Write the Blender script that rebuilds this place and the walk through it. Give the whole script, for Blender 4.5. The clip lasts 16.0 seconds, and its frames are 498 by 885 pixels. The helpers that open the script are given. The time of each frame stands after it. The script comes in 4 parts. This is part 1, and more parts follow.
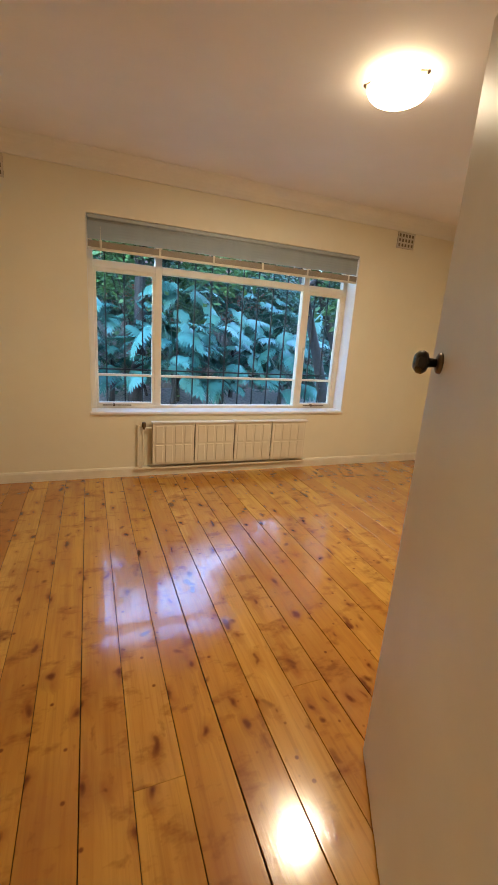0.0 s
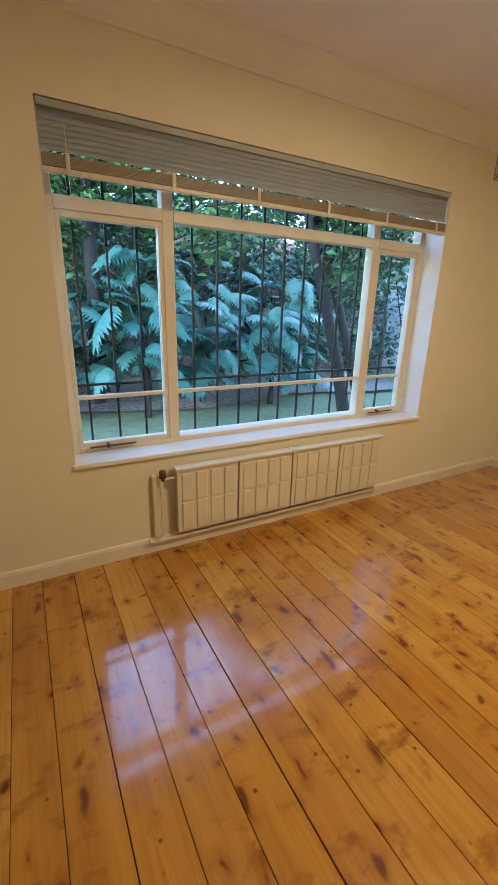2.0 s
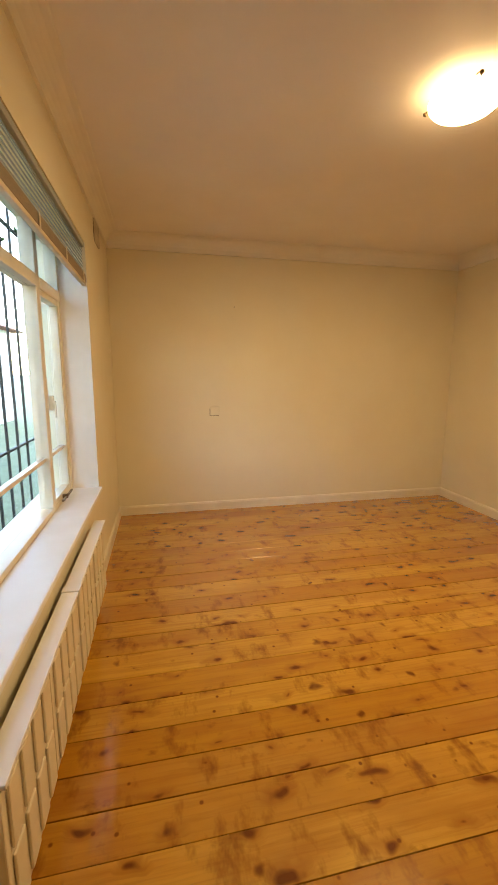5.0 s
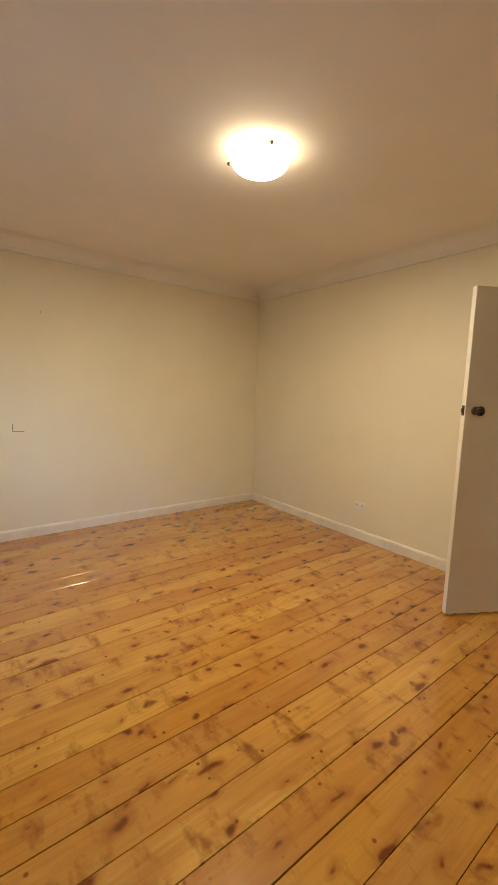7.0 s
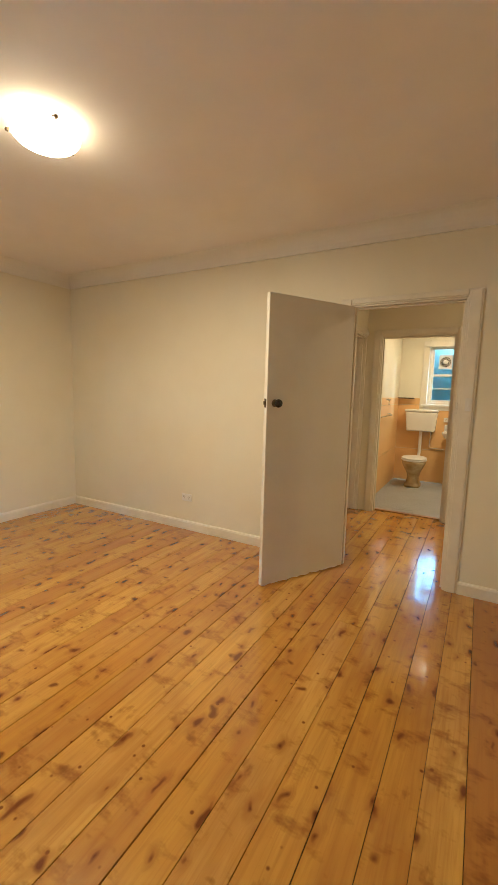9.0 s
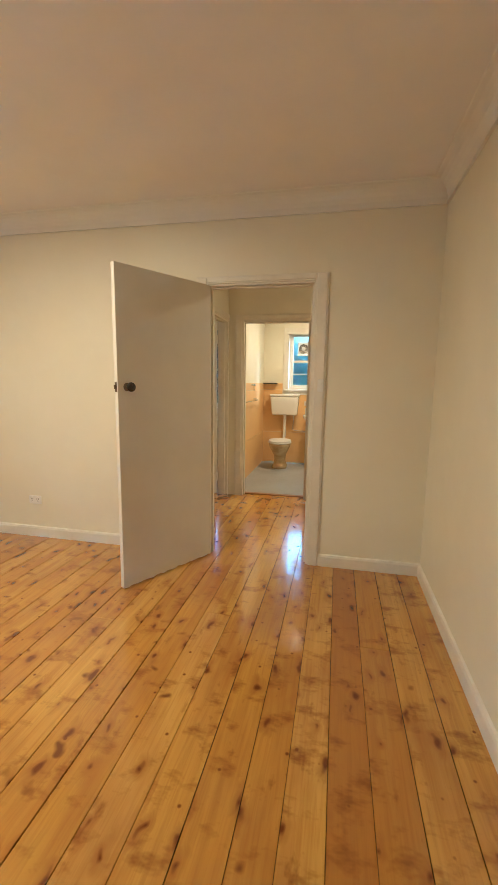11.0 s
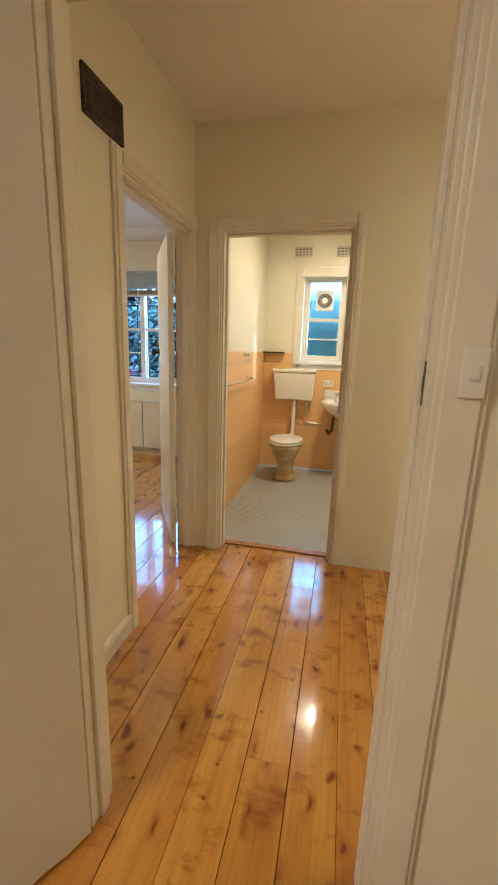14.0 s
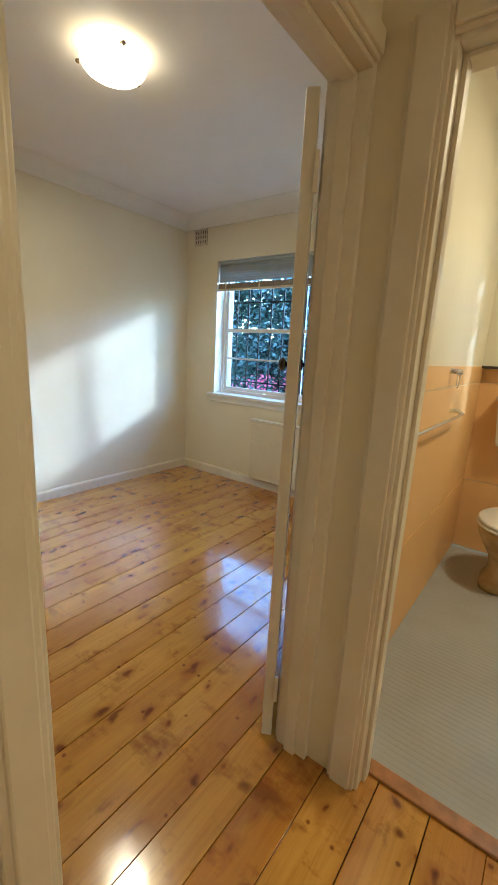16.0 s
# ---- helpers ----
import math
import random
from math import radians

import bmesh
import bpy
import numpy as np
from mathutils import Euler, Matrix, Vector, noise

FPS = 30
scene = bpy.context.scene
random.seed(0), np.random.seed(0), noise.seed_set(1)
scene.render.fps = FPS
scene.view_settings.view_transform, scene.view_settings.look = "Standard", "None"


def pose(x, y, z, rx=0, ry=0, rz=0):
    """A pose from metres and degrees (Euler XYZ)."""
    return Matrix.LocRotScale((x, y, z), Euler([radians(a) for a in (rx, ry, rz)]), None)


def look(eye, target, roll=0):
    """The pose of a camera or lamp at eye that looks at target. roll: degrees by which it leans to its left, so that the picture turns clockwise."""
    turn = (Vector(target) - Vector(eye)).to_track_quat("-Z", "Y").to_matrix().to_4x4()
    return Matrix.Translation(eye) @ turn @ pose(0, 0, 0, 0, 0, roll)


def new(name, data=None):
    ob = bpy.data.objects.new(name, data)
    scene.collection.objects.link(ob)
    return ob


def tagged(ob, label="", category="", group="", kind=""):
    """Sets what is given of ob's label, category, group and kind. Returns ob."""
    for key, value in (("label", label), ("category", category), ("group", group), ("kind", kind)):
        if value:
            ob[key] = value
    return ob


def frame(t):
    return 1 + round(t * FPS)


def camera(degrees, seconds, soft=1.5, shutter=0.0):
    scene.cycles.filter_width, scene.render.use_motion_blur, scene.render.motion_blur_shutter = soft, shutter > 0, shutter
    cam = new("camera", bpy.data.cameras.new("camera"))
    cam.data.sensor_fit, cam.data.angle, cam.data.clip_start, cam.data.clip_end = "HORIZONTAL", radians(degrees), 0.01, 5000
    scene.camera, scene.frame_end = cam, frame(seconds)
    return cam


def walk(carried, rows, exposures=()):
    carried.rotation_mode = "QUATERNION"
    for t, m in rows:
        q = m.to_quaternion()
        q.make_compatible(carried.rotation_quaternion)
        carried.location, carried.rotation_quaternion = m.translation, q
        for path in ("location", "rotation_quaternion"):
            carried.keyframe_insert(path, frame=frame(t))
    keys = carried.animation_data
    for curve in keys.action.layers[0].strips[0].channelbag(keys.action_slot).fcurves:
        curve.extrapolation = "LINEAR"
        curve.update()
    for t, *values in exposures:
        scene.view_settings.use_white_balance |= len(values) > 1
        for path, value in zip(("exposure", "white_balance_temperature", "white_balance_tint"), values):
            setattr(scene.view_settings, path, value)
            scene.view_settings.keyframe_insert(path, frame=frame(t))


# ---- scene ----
cam = camera(63.0, 16.0)
EXPOSURES = [
    (0.0, 4.10, 5300.0, 13.0),
    (1.5, 3.85, 5300.0, 9.0),
    (2.5, 3.92, 6000.0, 13.0),
    (3.2, 3.95, 6800.0, 14.0),
    (5.5, 3.92, 7300.0, 14.0),
    (6.0, 4.00, 5700.0, 10.0),
    (7.0, 4.08, 5300.0, 8.0),
    (9.0, 4.25, 5100.0, 8.0),
    (12.5, 4.50, 4700.0, 8.0),
    (14.5, 4.25, 4800.0, 10.0),
    (15.0, 4.15, 4700.0, 8.0),
    (16.0, 4.02, 4850.0, 3.0),
]
PATH = [
    (0, (0.989, 0.897, 1.337), (1.71, 2.692, 0.827), 4.0),
    (0.5, (1.084, 1.288, 1.306), (1.584, 3.14, 0.739), 3.3),
    (1, (1.022, 1.685, 1.277), (1.47, 3.553, 0.72), 2.8),
    (1.5, (0.921, 2.054, 1.291), (1.524, 3.878, 0.735), 1.9),
    (2, (0.835, 2.489, 1.375), (1.755, 4.154, 0.757), 1.4),
    (2.5, (0.732, 2.845, 1.36), (2.041, 4.259, 0.825), 1.1),
    (3, (0.679, 3.185, 1.326), (2.276, 4.285, 0.839), -0.6),
    (3.2, (0.675, 3.328, 1.334), (2.374, 4.269, 0.858), -0.3),
    (5.3, (0.711, 4.21, 1.369), (2.588, 3.593, 1.055), 0.5),
    (5.5, (0.724, 4.22, 1.363), (2.558, 3.481, 1.059), 0.8),
    (6, (0.715, 4.229, 1.371), (2.469, 3.314, 1.08), 1.5),
    (6.5, (0.696, 4.233, 1.361), (2.368, 3.167, 1.104), 1.9),
    (7, (0.671, 4.217, 1.37), (2.242, 3.004, 1.123), 1.9),
    (7.5, (0.647, 4.188, 1.375), (2.102, 2.838, 1.132), 1.8),
    (8, (0.621, 4.169, 1.378), (1.936, 2.682, 1.136), 1.7),
    (8.5, (0.591, 4.153, 1.377), (1.75, 2.542, 1.132), 1.6),
    (9, (0.567, 4.147, 1.38), (1.544, 2.42, 1.128), 1.5),
    (9.5, (0.54, 4.134, 1.37), (1.334, 2.316, 1.114), 1.4),
    (10, (0.527, 4.137, 1.372), (1.136, 2.252, 1.103), 1.4),
    (10.2, (0.519, 4.136, 1.371), (1.066, 2.232, 1.095), 1.5),
    (12.3, (0.572, 3.175, 1.28), (0.936, 1.237, 0.945), 0.2),
    (12.5, (0.603, 3.029, 1.314), (0.999, 1.101, 0.958), 0.7),
    (13, (0.712, 2.635, 1.316), (1.04, 0.697, 0.945), 2.0),
    (13.5, (0.781, 2.229, 1.311), (1.125, 0.298, 0.919), 1.4),
    (14, (0.854, 1.82, 1.352), (1.275, -0.084, 0.907), 1.8),
    (14.5, (0.953, 1.426, 1.342), (1.445, -0.463, 0.909), 1.9),
    (15, (1.035, 1.041, 1.353), (1.838, -0.738, 0.915), 2.0),
    (15.5, (1.165, 0.692, 1.393), (2.119, -0.995, 0.901), 3.6),
    (16, (1.291, 0.396, 1.358), (2.461, -1.165, 0.918), 3.0),
]
walk(cam, [(t, look(eye, target, roll)) for t, eye, target, roll in PATH], EXPOSURES)

# ---- world, sun and exposure ----
w = bpy.data.worlds.new("sky")
scene.world = w
w.use_nodes = True
wn = w.node_tree
sky = wn.nodes.new("ShaderNodeTexSky")
sky.sky_type, sky.sun_disc = "NISHITA", False
sky.sun_elevation, sky.sun_rotation = radians(18.5), radians(225)
sky.dust_density = 0.0
wn.links.new(sky.outputs[0], wn.nodes["Background"].inputs[0])
wn.nodes["Background"].inputs[1].default_value = 0.15
sun = new("sun", bpy.data.lights.new("sun", "SUN"))
sun.data.energy, sun.data.angle, sun.data.color = 0.15, radians(5), (1, 0.97, 0.93)
sun.matrix_world = look((-13.0, -13.0, 6.1), (0, 0, 0))
WARM = (1.0, 0.72, 0.38)


# ---- materials ----
def material(name):
    m = bpy.data.materials.new(name)
    m.use_nodes = True
    nt = m.node_tree
    return m, nt, nt.nodes["Principled BSDF"]


def node(nt, kind, **inputs):
    n = nt.nodes.new("ShaderNode" + kind)
    for k, v in inputs.items():
        n.inputs[k.replace("_", " ")].default_value = v
    return n


def ramp(nt, fac, stops):
    r = nt.nodes.new("ShaderNodeValToRGB")
    e = r.color_ramp.elements
    while len(e) < len(stops):
        e.new(0.5)
    for el, (p, c) in zip(e, stops):
        el.position, el.color = p, (*c, 1) if len(c) == 3 else c
    nt.links.new(fac, r.inputs[0])
    return r.outputs[0]


def mix(nt, fac, a, b, blend="MIX"):
    n = nt.nodes.new("ShaderNodeMix")
    n.data_type, n.blend_type = "RGBA", blend
    for s, v in ((n.inputs[0], fac), (n.inputs[6], a), (n.inputs[7], b)):
        if hasattr(v, "links"):
            nt.links.new(v, s)
        else:
            s.default_value = v if isinstance(v, (int, float)) else (*v, 1)
    return n.outputs[2]


def mapped(nt, scale, offset=None):
    tc = node(nt, "TexCoord")
    mp = node(nt, "Mapping", Scale=scale)
    nt.links.new(tc.outputs["Object"], mp.inputs[0])
    if offset is not None:
        nt.links.new(offset, mp.inputs[1])
    return mp.outputs[0]


def noisy(nt, vec, scale, detail=4, rough=0.55, distortion=0.0):
    n = node(nt, "TexNoise", Scale=scale, Detail=detail, Roughness=rough, Distortion=distortion)
    nt.links.new(vec, n.inputs["Vector"])
    return n.outputs[0]


def bump(nt, bsdf, height, strength, distance):
    b = node(nt, "Bump", Strength=strength, Distance=distance)
    nt.links.new(height, b.inputs["Height"])
    nt.links.new(b.outputs[0], bsdf.inputs["Normal"])


def painted(name, colour, rough, stain=0.06, grain=60.0, relief=0.15, coat=0.0, spread=1.3):
    """Paint or plaster: broad uneven tone, fine roller grain."""
    m, nt, b = material(name)
    v = mapped(nt, (1, 1, 1))
    dark = tuple(c * (1 - stain * k) for c, k in zip(colour, (1.0, 1.25, 1.7)))
    c = ramp(nt, noisy(nt, v, spread, 6, 0.6), [(0.35, dark), (0.65, colour)])
    fine = noisy(nt, v, grain, 3)
    c = mix(nt, ramp(nt, fine, [(0.3, (0, 0, 0)), (0.7, (0.12, 0.12, 0.12))]), c, dark)
    nt.links.new(c, b.inputs["Base Color"])
    if 0.2 < rough < 0.5:
        rough = 0.42
    k = 0.04 if rough < 0.5 else 0.15
    r = ramp(nt, noisy(nt, v, 5, 3), [(0.3, (rough * (1 - k),) * 3), (0.7, (min(1, rough * (1 + k)),) * 3)])
    nt.links.new(r, b.inputs["Roughness"])
    if grain > 50:
        bump(nt, b, fine, relief * 0.6, 0.002)
    return m


def pine_material():
    m, nt, b = material("varnished_pine")
    oi = node(nt, "ObjectInfo")
    off = node(nt, "VectorMath")
    off.operation = "SCALE"
    off.inputs[0].default_value = (13.0, 71.0, 5.0)
    nt.links.new(oi.outputs["Random"], off.inputs["Scale"])
    o = off.outputs[0]
    v1 = mapped(nt, (1, 1, 1), o)
    # knots: sparse cells, some dropped
    wob = node(nt, "TexNoise", Scale=9.0, Detail=2.0)
    nt.links.new(v1, wob.inputs["Vector"])
    add = node(nt, "VectorMath")
    add.operation = "MULTIPLY_ADD"
    add.inputs[1].default_value = (0.07, 0.16, 0)
    nt.links.new(wob.outputs["Color"], add.inputs[0])
    nt.links.new(v1, add.inputs[2])
    km = node(nt, "Mapping", Scale=(7.0, 3.4, 1))
    nt.links.new(add.outputs[0], km.inputs[0])
    vor = node(nt, "TexVoronoi", Scale=1.0, Randomness=1.0)
    vor.voronoi_dimensions = "2D"
    nt.links.new(km.outputs[0], vor.inputs["Vector"])
    sep = node(nt, "SeparateColor")
    nt.links.new(vor.outputs["Color"], sep.inputs[0])
    size = node(nt, "MapRange", From_Min=0.25, From_Max=1.0, To_Min=-0.02, To_Max=0.062)
    nt.links.new(sep.outputs[0], size.inputs[0])
    gap = node(nt, "Math")
    gap.operation = "SUBTRACT"
    nt.links.new(vor.outputs["Distance"], gap.inputs[0])
    nt.links.new(size.outputs[0], gap.inputs[1])
    knot = ramp(nt, gap.outputs[0], [(0.0, (1, 1, 1)), (0.035, (0.55, 0.55, 0.55)), (0.075, (0, 0, 0))])
    halo = ramp(nt, gap.outputs[0], [(0.0, (0.75, 0.75, 0.75)), (0.22, (0, 0, 0))])
    # grain lines bend round the knots
    gm = mapped(nt, (1, 0.045, 1), o)
    bend = node(nt, "VectorMath")
    bend.operation = "MULTIPLY_ADD"
    bend.inputs[1].default_value = (0.035, 0.01, 0)
    nt.links.new(halo, bend.inputs[0])
    nt.links.new(gm, bend.inputs[2])
    fine = noisy(nt, bend.outputs[0], 75, 5, 0.6, 0.4)
    broad = noisy(nt, bend.outputs[0], 13, 3, 0.5, 0.8)
    blot = noisy(nt, mapped(nt, (2.2, 0.8, 1), o), 1.6, 4)
    tone = ramp(nt, oi.outputs["Random"], [(0.0, (0.52, 0.255, 0.022)), (0.3, (0.60, 0.325, 0.036)), (0.55, (0.46, 0.205, 0.016)), (0.8, (0.62, 0.345, 0.046)), (1.0, (0.36, 0.13, 0.011))])
    c = mix(nt, ramp(nt, broad, [(0.36, (0.0,) * 3), (0.66, (0.45,) * 3)]), tone, (0.40, 0.155, 0.016))
    c = mix(nt, ramp(nt, fine, [(0.45, (0.0,) * 3), (0.72, (0.40,) * 3)]), c, (0.27, 0.095, 0.014))
    c = mix(nt, ramp(nt, blot, [(0.48, (0.0,) * 3), (0.74, (0.75,) * 3)]), c, (0.31, 0.105, 0.015))
    c = mix(nt, halo, c, (0.28, 0.095, 0.014))
    c = mix(nt, knot, c, (0.14, 0.036, 0.004))
    spots = node(nt, "TexVoronoi", Scale=11.0)
    nt.links.new(v1, spots.inputs["Vector"])
    c = mix(nt, ramp(nt, spots.outputs["Distance"], [(0.05, (0.9,) * 3), (0.10, (0.0,) * 3)]), c, (0.15, 0.04, 0.005))
    # resin smudges that lie across the board, broken streaks, and a second set of knots
    smudge = noisy(nt, mapped(nt, (5.0, 9.0, 1), o), 1.0, 4, 0.65, 0.0)
    c = mix(nt, ramp(nt, smudge, [(0.55, (0.0,) * 3), (0.70, (0.75,) * 3)]), c, (0.19, 0.054, 0.007))
    streak = noisy(nt, mapped(nt, (11.0, 6.0, 1), o), 1.0, 4, 0.65, 0.0)
    c = mix(nt, ramp(nt, streak, [(0.62, (0.0,) * 3), (0.74, (0.6,) * 3)]), c, (0.15, 0.044, 0.008))
    pins = node(nt, "TexVoronoi", Scale=5.5)
    nt.links.new(add.outputs[0], pins.inputs["Vector"])
    c = mix(nt, ramp(nt, pins.outputs["Distance"], [(0.045, (0.9,) * 3), (0.14, (0.0,) * 3)]), c, (0.13, 0.033, 0.004))
    nt.links.new(c, b.inputs["Base Color"])
    b.inputs["Coat Weight"].default_value = 0.8
    b.inputs["Coat Roughness"].default_value = 0.06
    nt.links.new(ramp(nt, noisy(nt, v1, 3, 4), [(0.3, (0.10,) * 3), (0.7, (0.20,) * 3)]), b.inputs["Roughness"])
    h = mix(nt, 0.35, noisy(nt, mapped(nt, (1, 0.5, 1), o), 7, 2), fine)
    bump(nt, b, h, 0.13, 0.006)
    return m


def simple(name, colour, rough=0.5, metal=0.0, vary=0.12, scale=8.0, emit=0.0):
    m, nt, b = material(name)
    v = mapped(nt, (1, 1, 1))
    n = noisy(nt, v, scale, 5)
    nt.links.new(ramp(nt, n, [(0.3, tuple(c * (1 - vary) for c in colour)), (0.7, tuple(min(1, c * (1 + vary)) for c in colour))]), b.inputs["Base Color"])
    b.inputs["Roughness"].default_value, b.inputs["Metallic"].default_value = rough, metal
    if emit:
        b.inputs["Emission Color"].default_value = (*colour, 1)
        b.inputs["Emission Strength"].default_value = emit
    bump(nt, b, n, 0.1, 0.003)
    return m


def leafy(name, a, c2, rough=0.35, scale=6.0):
    m, nt, b = material(name)
    oi = node(nt, "ObjectInfo")
    g = node(nt, "NewGeometry")
    k = mix(nt, 0.5, oi.outputs["Random"], g.outputs["Random Per Island"])
    n = noisy(nt, mapped(nt, (1, 1, 1)), scale, 4)
    c = mix(nt, ramp(nt, k, [(0.2, (0, 0, 0)), (0.8, (1, 1, 1))]), a, c2)
    c = mix(nt, ramp(nt, n, [(0.4, (0,) * 3), (0.7, (0.5,) * 3)]), c, tuple(x * 0.55 for x in a))
    nt.links.new(c, b.inputs["Base Color"])
    b.inputs["Roughness"].default_value = rough
    b.inputs["Transmission Weight"].default_value = 0.0
    return m


def glass_material(name, rough=0.0, colour=(1, 1, 1)):
    m, nt, b = material(name)
    b.inputs["Base Color"].default_value = (*colour, 1)
    b.inputs["Transmission Weight"].default_value = 1.0
    b.inputs["Roughness"].default_value = rough
    b.inputs["IOR"].default_value = 1.02 if rough == 0 else 1.3
    return m


def brick_colour(name):
    m, nt, b = material(name)
    v = mapped(nt, (1, 1, 1))
    br = node(nt, "TexBrick", Scale=1.0, Mortar_Size=0.010)
    br.inputs["Color1"].default_value = (0.36, 0.12, 0.08, 1)
    br.inputs["Color2"].default_value = (0.28, 0.10, 0.07, 1)
    br.inputs["Mortar"].default_value = (0.35, 0.32, 0.28, 1)
    br.inputs["Brick Width"].default_value, br.inputs["Row Height"].default_value = 0.24, 0.086
    rot = node(nt, "Mapping")
    rot.inputs["Rotation"].default_value = (radians(90), 0, 0)
    nt.links.new(v, rot.inputs[0])
    nt.links.new(rot.outputs[0], br.inputs["Vector"])
    nt.links.new(mix(nt, ramp(nt, noisy(nt, v, 9, 4), [(0.4, (0,) * 3), (0.7, (0.5,) * 3)]), br.outputs[0], (0.16, 0.07, 0.05)), b.inputs["Base Color"])
    b.inputs["Roughness"].default_value = 0.9
    return m


M_WALL = painted("cream_wall_paint", (0.80, 0.745, 0.58), 0.55, 0.05)
M_CEIL = painted("white_ceiling_paint", (0.88, 0.84, 0.80), 0.8, 0.05)
M_CORNICE = painted("cornice_plaster", (0.86, 0.83, 0.76), 0.6, 0.06)
M_TRIM = painted("cream_gloss_enamel", (0.80, 0.75, 0.63), 0.32, 0.10, 30, 0.10, 0.15, 4.0)
M_DOOR = painted("door_enamel", (0.74, 0.70, 0.60), 0.30, 0.06, 25, 0.08, 0.1, 2.0)
M_SILL = painted("white_sill_enamel", (0.82, 0.82, 0.80), 0.3, 0.06, 30, 0.1, 0.1, 4.0)
M_PINE = pine_material()
M_GAP = simple("dark_board_gap", (0.03, 0.014, 0.006), 0.9)
M_PEACH = painted("peach_wall_panel", (0.80, 0.50, 0.19), 0.28, 0.03, 20, 0.05, 0.2, 2.0)
M_VINYL = painted("grey_mosaic_floor", (0.42, 0.43, 0.42), 0.45, 0.10, 90, 0.3, 0.0, 3.0)
M_CERAMIC = painted("white_ceramic", (0.82, 0.79, 0.72), 0.12, 0.03, 8, 0.02, 0.3)
M_OLDCER = painted("yellowed_ceramic", (0.62, 0.50, 0.28), 0.2, 0.35, 8, 0.03, 0.2, 6.0)
M_CHROME = simple("chrome", (0.75, 0.74, 0.72), 0.15, 1.0, 0.05)
M_BLACK = simple("black_knob", (0.018, 0.014, 0.012), 0.18)
M_BRONZE = simple("tarnished_brass", (0.16, 0.11, 0.06), 0.35, 0.9, 0.3)
M_BAR = simple("black_iron_bar", (0.012, 0.014, 0.013), 0.5)
M_SLAT = simple("grey_aluminium_slat", (0.37, 0.41, 0.43), 0.45, 0.0, 0.06)
# same slats bunched up, their shade put into a darker brown
M_STACK = simple("shaded_slat_stack", (0.30, 0.25, 0.18), 0.5, 0.0, 0.1)
M_RAIL = simple("cream_blind_rail", (0.68, 0.62, 0.50), 0.4)
M_RAD = painted("cream_radiator_enamel", (0.76, 0.70, 0.56), 0.35, 0.08, 20, 0.05, 0.1, 3.0)
M_VENT = simple("vent_plaster", (0.60, 0.55, 0.44), 0.7)
# near-black colour standing for the shade inside gaps and hollows
M_HOLE = simple("hollow_shade", (0.05, 0.04, 0.03), 0.9)
# shade as a brown colour: vent holes, outlet slots, plate edge
M_SHADE = simple("painted_brown_shade", (0.20, 0.16, 0.11), 0.9)
M_LOUVRE = simple("dark_louvre", (0.055, 0.042, 0.03), 0.5, 0.0, 0.5, 60)
M_GLASS = glass_material("clear_glass")
M_FROST = glass_material("frosted_glass", 0.3, (0.72, 1.0, 0.86))
M_PLASTIC = simple("white_plastic", (0.78, 0.76, 0.70), 0.35, 0.0, 0.03)
M_LAWN = leafy("mown_lawn", (0.16, 0.19, 0.10), (0.22, 0.25, 0.14), 0.8)
M_SOIL = simple("leaf_litter", (0.24, 0.21, 0.18), 0.95, 0.0, 0.6, 14)
M_BIGLEAF = leafy("glossy_split_leaf", (0.055, 0.14, 0.105), (0.09, 0.20, 0.16), 0.22)
M_SHRUB = leafy("shrub_leaf", (0.03, 0.075, 0.045), (0.065, 0.125, 0.08), 0.4)
M_LIGHTLEAF = leafy("pale_green_leaf", (0.045, 0.10, 0.025), (0.08, 0.14, 0.04), 0.4)
# hedge leaves paled and blued: sky light put into the colour
M_SKYLIT_HEDGE = leafy("skylit_hedge_leaf", (0.07, 0.115, 0.095), (0.12, 0.17, 0.15), 0.4)
M_PINK = leafy("pink_petal", (0.75, 0.08, 0.20), (0.85, 0.20, 0.32), 0.5)
M_BARK = simple("dark_bark", (0.018, 0.014, 0.012), 0.9, 0.0, 0.5, 25)
M_FENCE = simple("grey_fence_wood", (0.13, 0.11, 0.10), 0.85, 0.0, 0.35, 10)
M_BRICK = brick_colour("red_brick")
M_ROOF = simple("terracotta_roof", (0.25, 0.10, 0.06), 0.8)
M_RENDER = simple("pale_rendered_wall", (0.45, 0.47, 0.48), 0.8, 0.0, 0.15, 3)
M_OAK = simple("oiled_threshold", (0.36, 0.17, 0.06), 0.35, 0.0, 0.3, 20)


# ---- mesh helpers ----
def box(bm, x0, x1, y0, y1, z0, z1):
    vs = [bm.verts.new((x, y, z)) for x in (x0, x1) for y in (y0, y1) for z in (z0, z1)]
    for f in ((0, 1, 3, 2), (4, 6, 7, 5), (0, 4, 5, 1), (2, 3, 7, 6), (0, 2, 6, 4), (1, 5, 7, 3)):
        bm.faces.new([vs[i] for i in f])
    return vs


def finish(name, bm, mat, parent=None, smooth=False, bevel=0.0, m=None, segments=2):
    bmesh.ops.recalc_face_normals(bm, faces=bm.faces)
    me = bpy.data.meshes.new(name)
    bm.to_mesh(me)
    bm.free()
    for mm in mat if isinstance(mat, (list, tuple)) else (mat,):
        me.materials.append(mm)
    if smooth:
        me.polygons.foreach_set("use_smooth", [True] * len(me.polygons))
    ob = new(name, me)
    if m is not None:
        ob.matrix_basis = m
    if parent is not None:
        ob.parent = parent
    if bevel:
        bv = ob.modifiers.new("edges", "BEVEL")
        bv.width, bv.segments, bv.limit_method = bevel, segments, "ANGLE"
    return ob


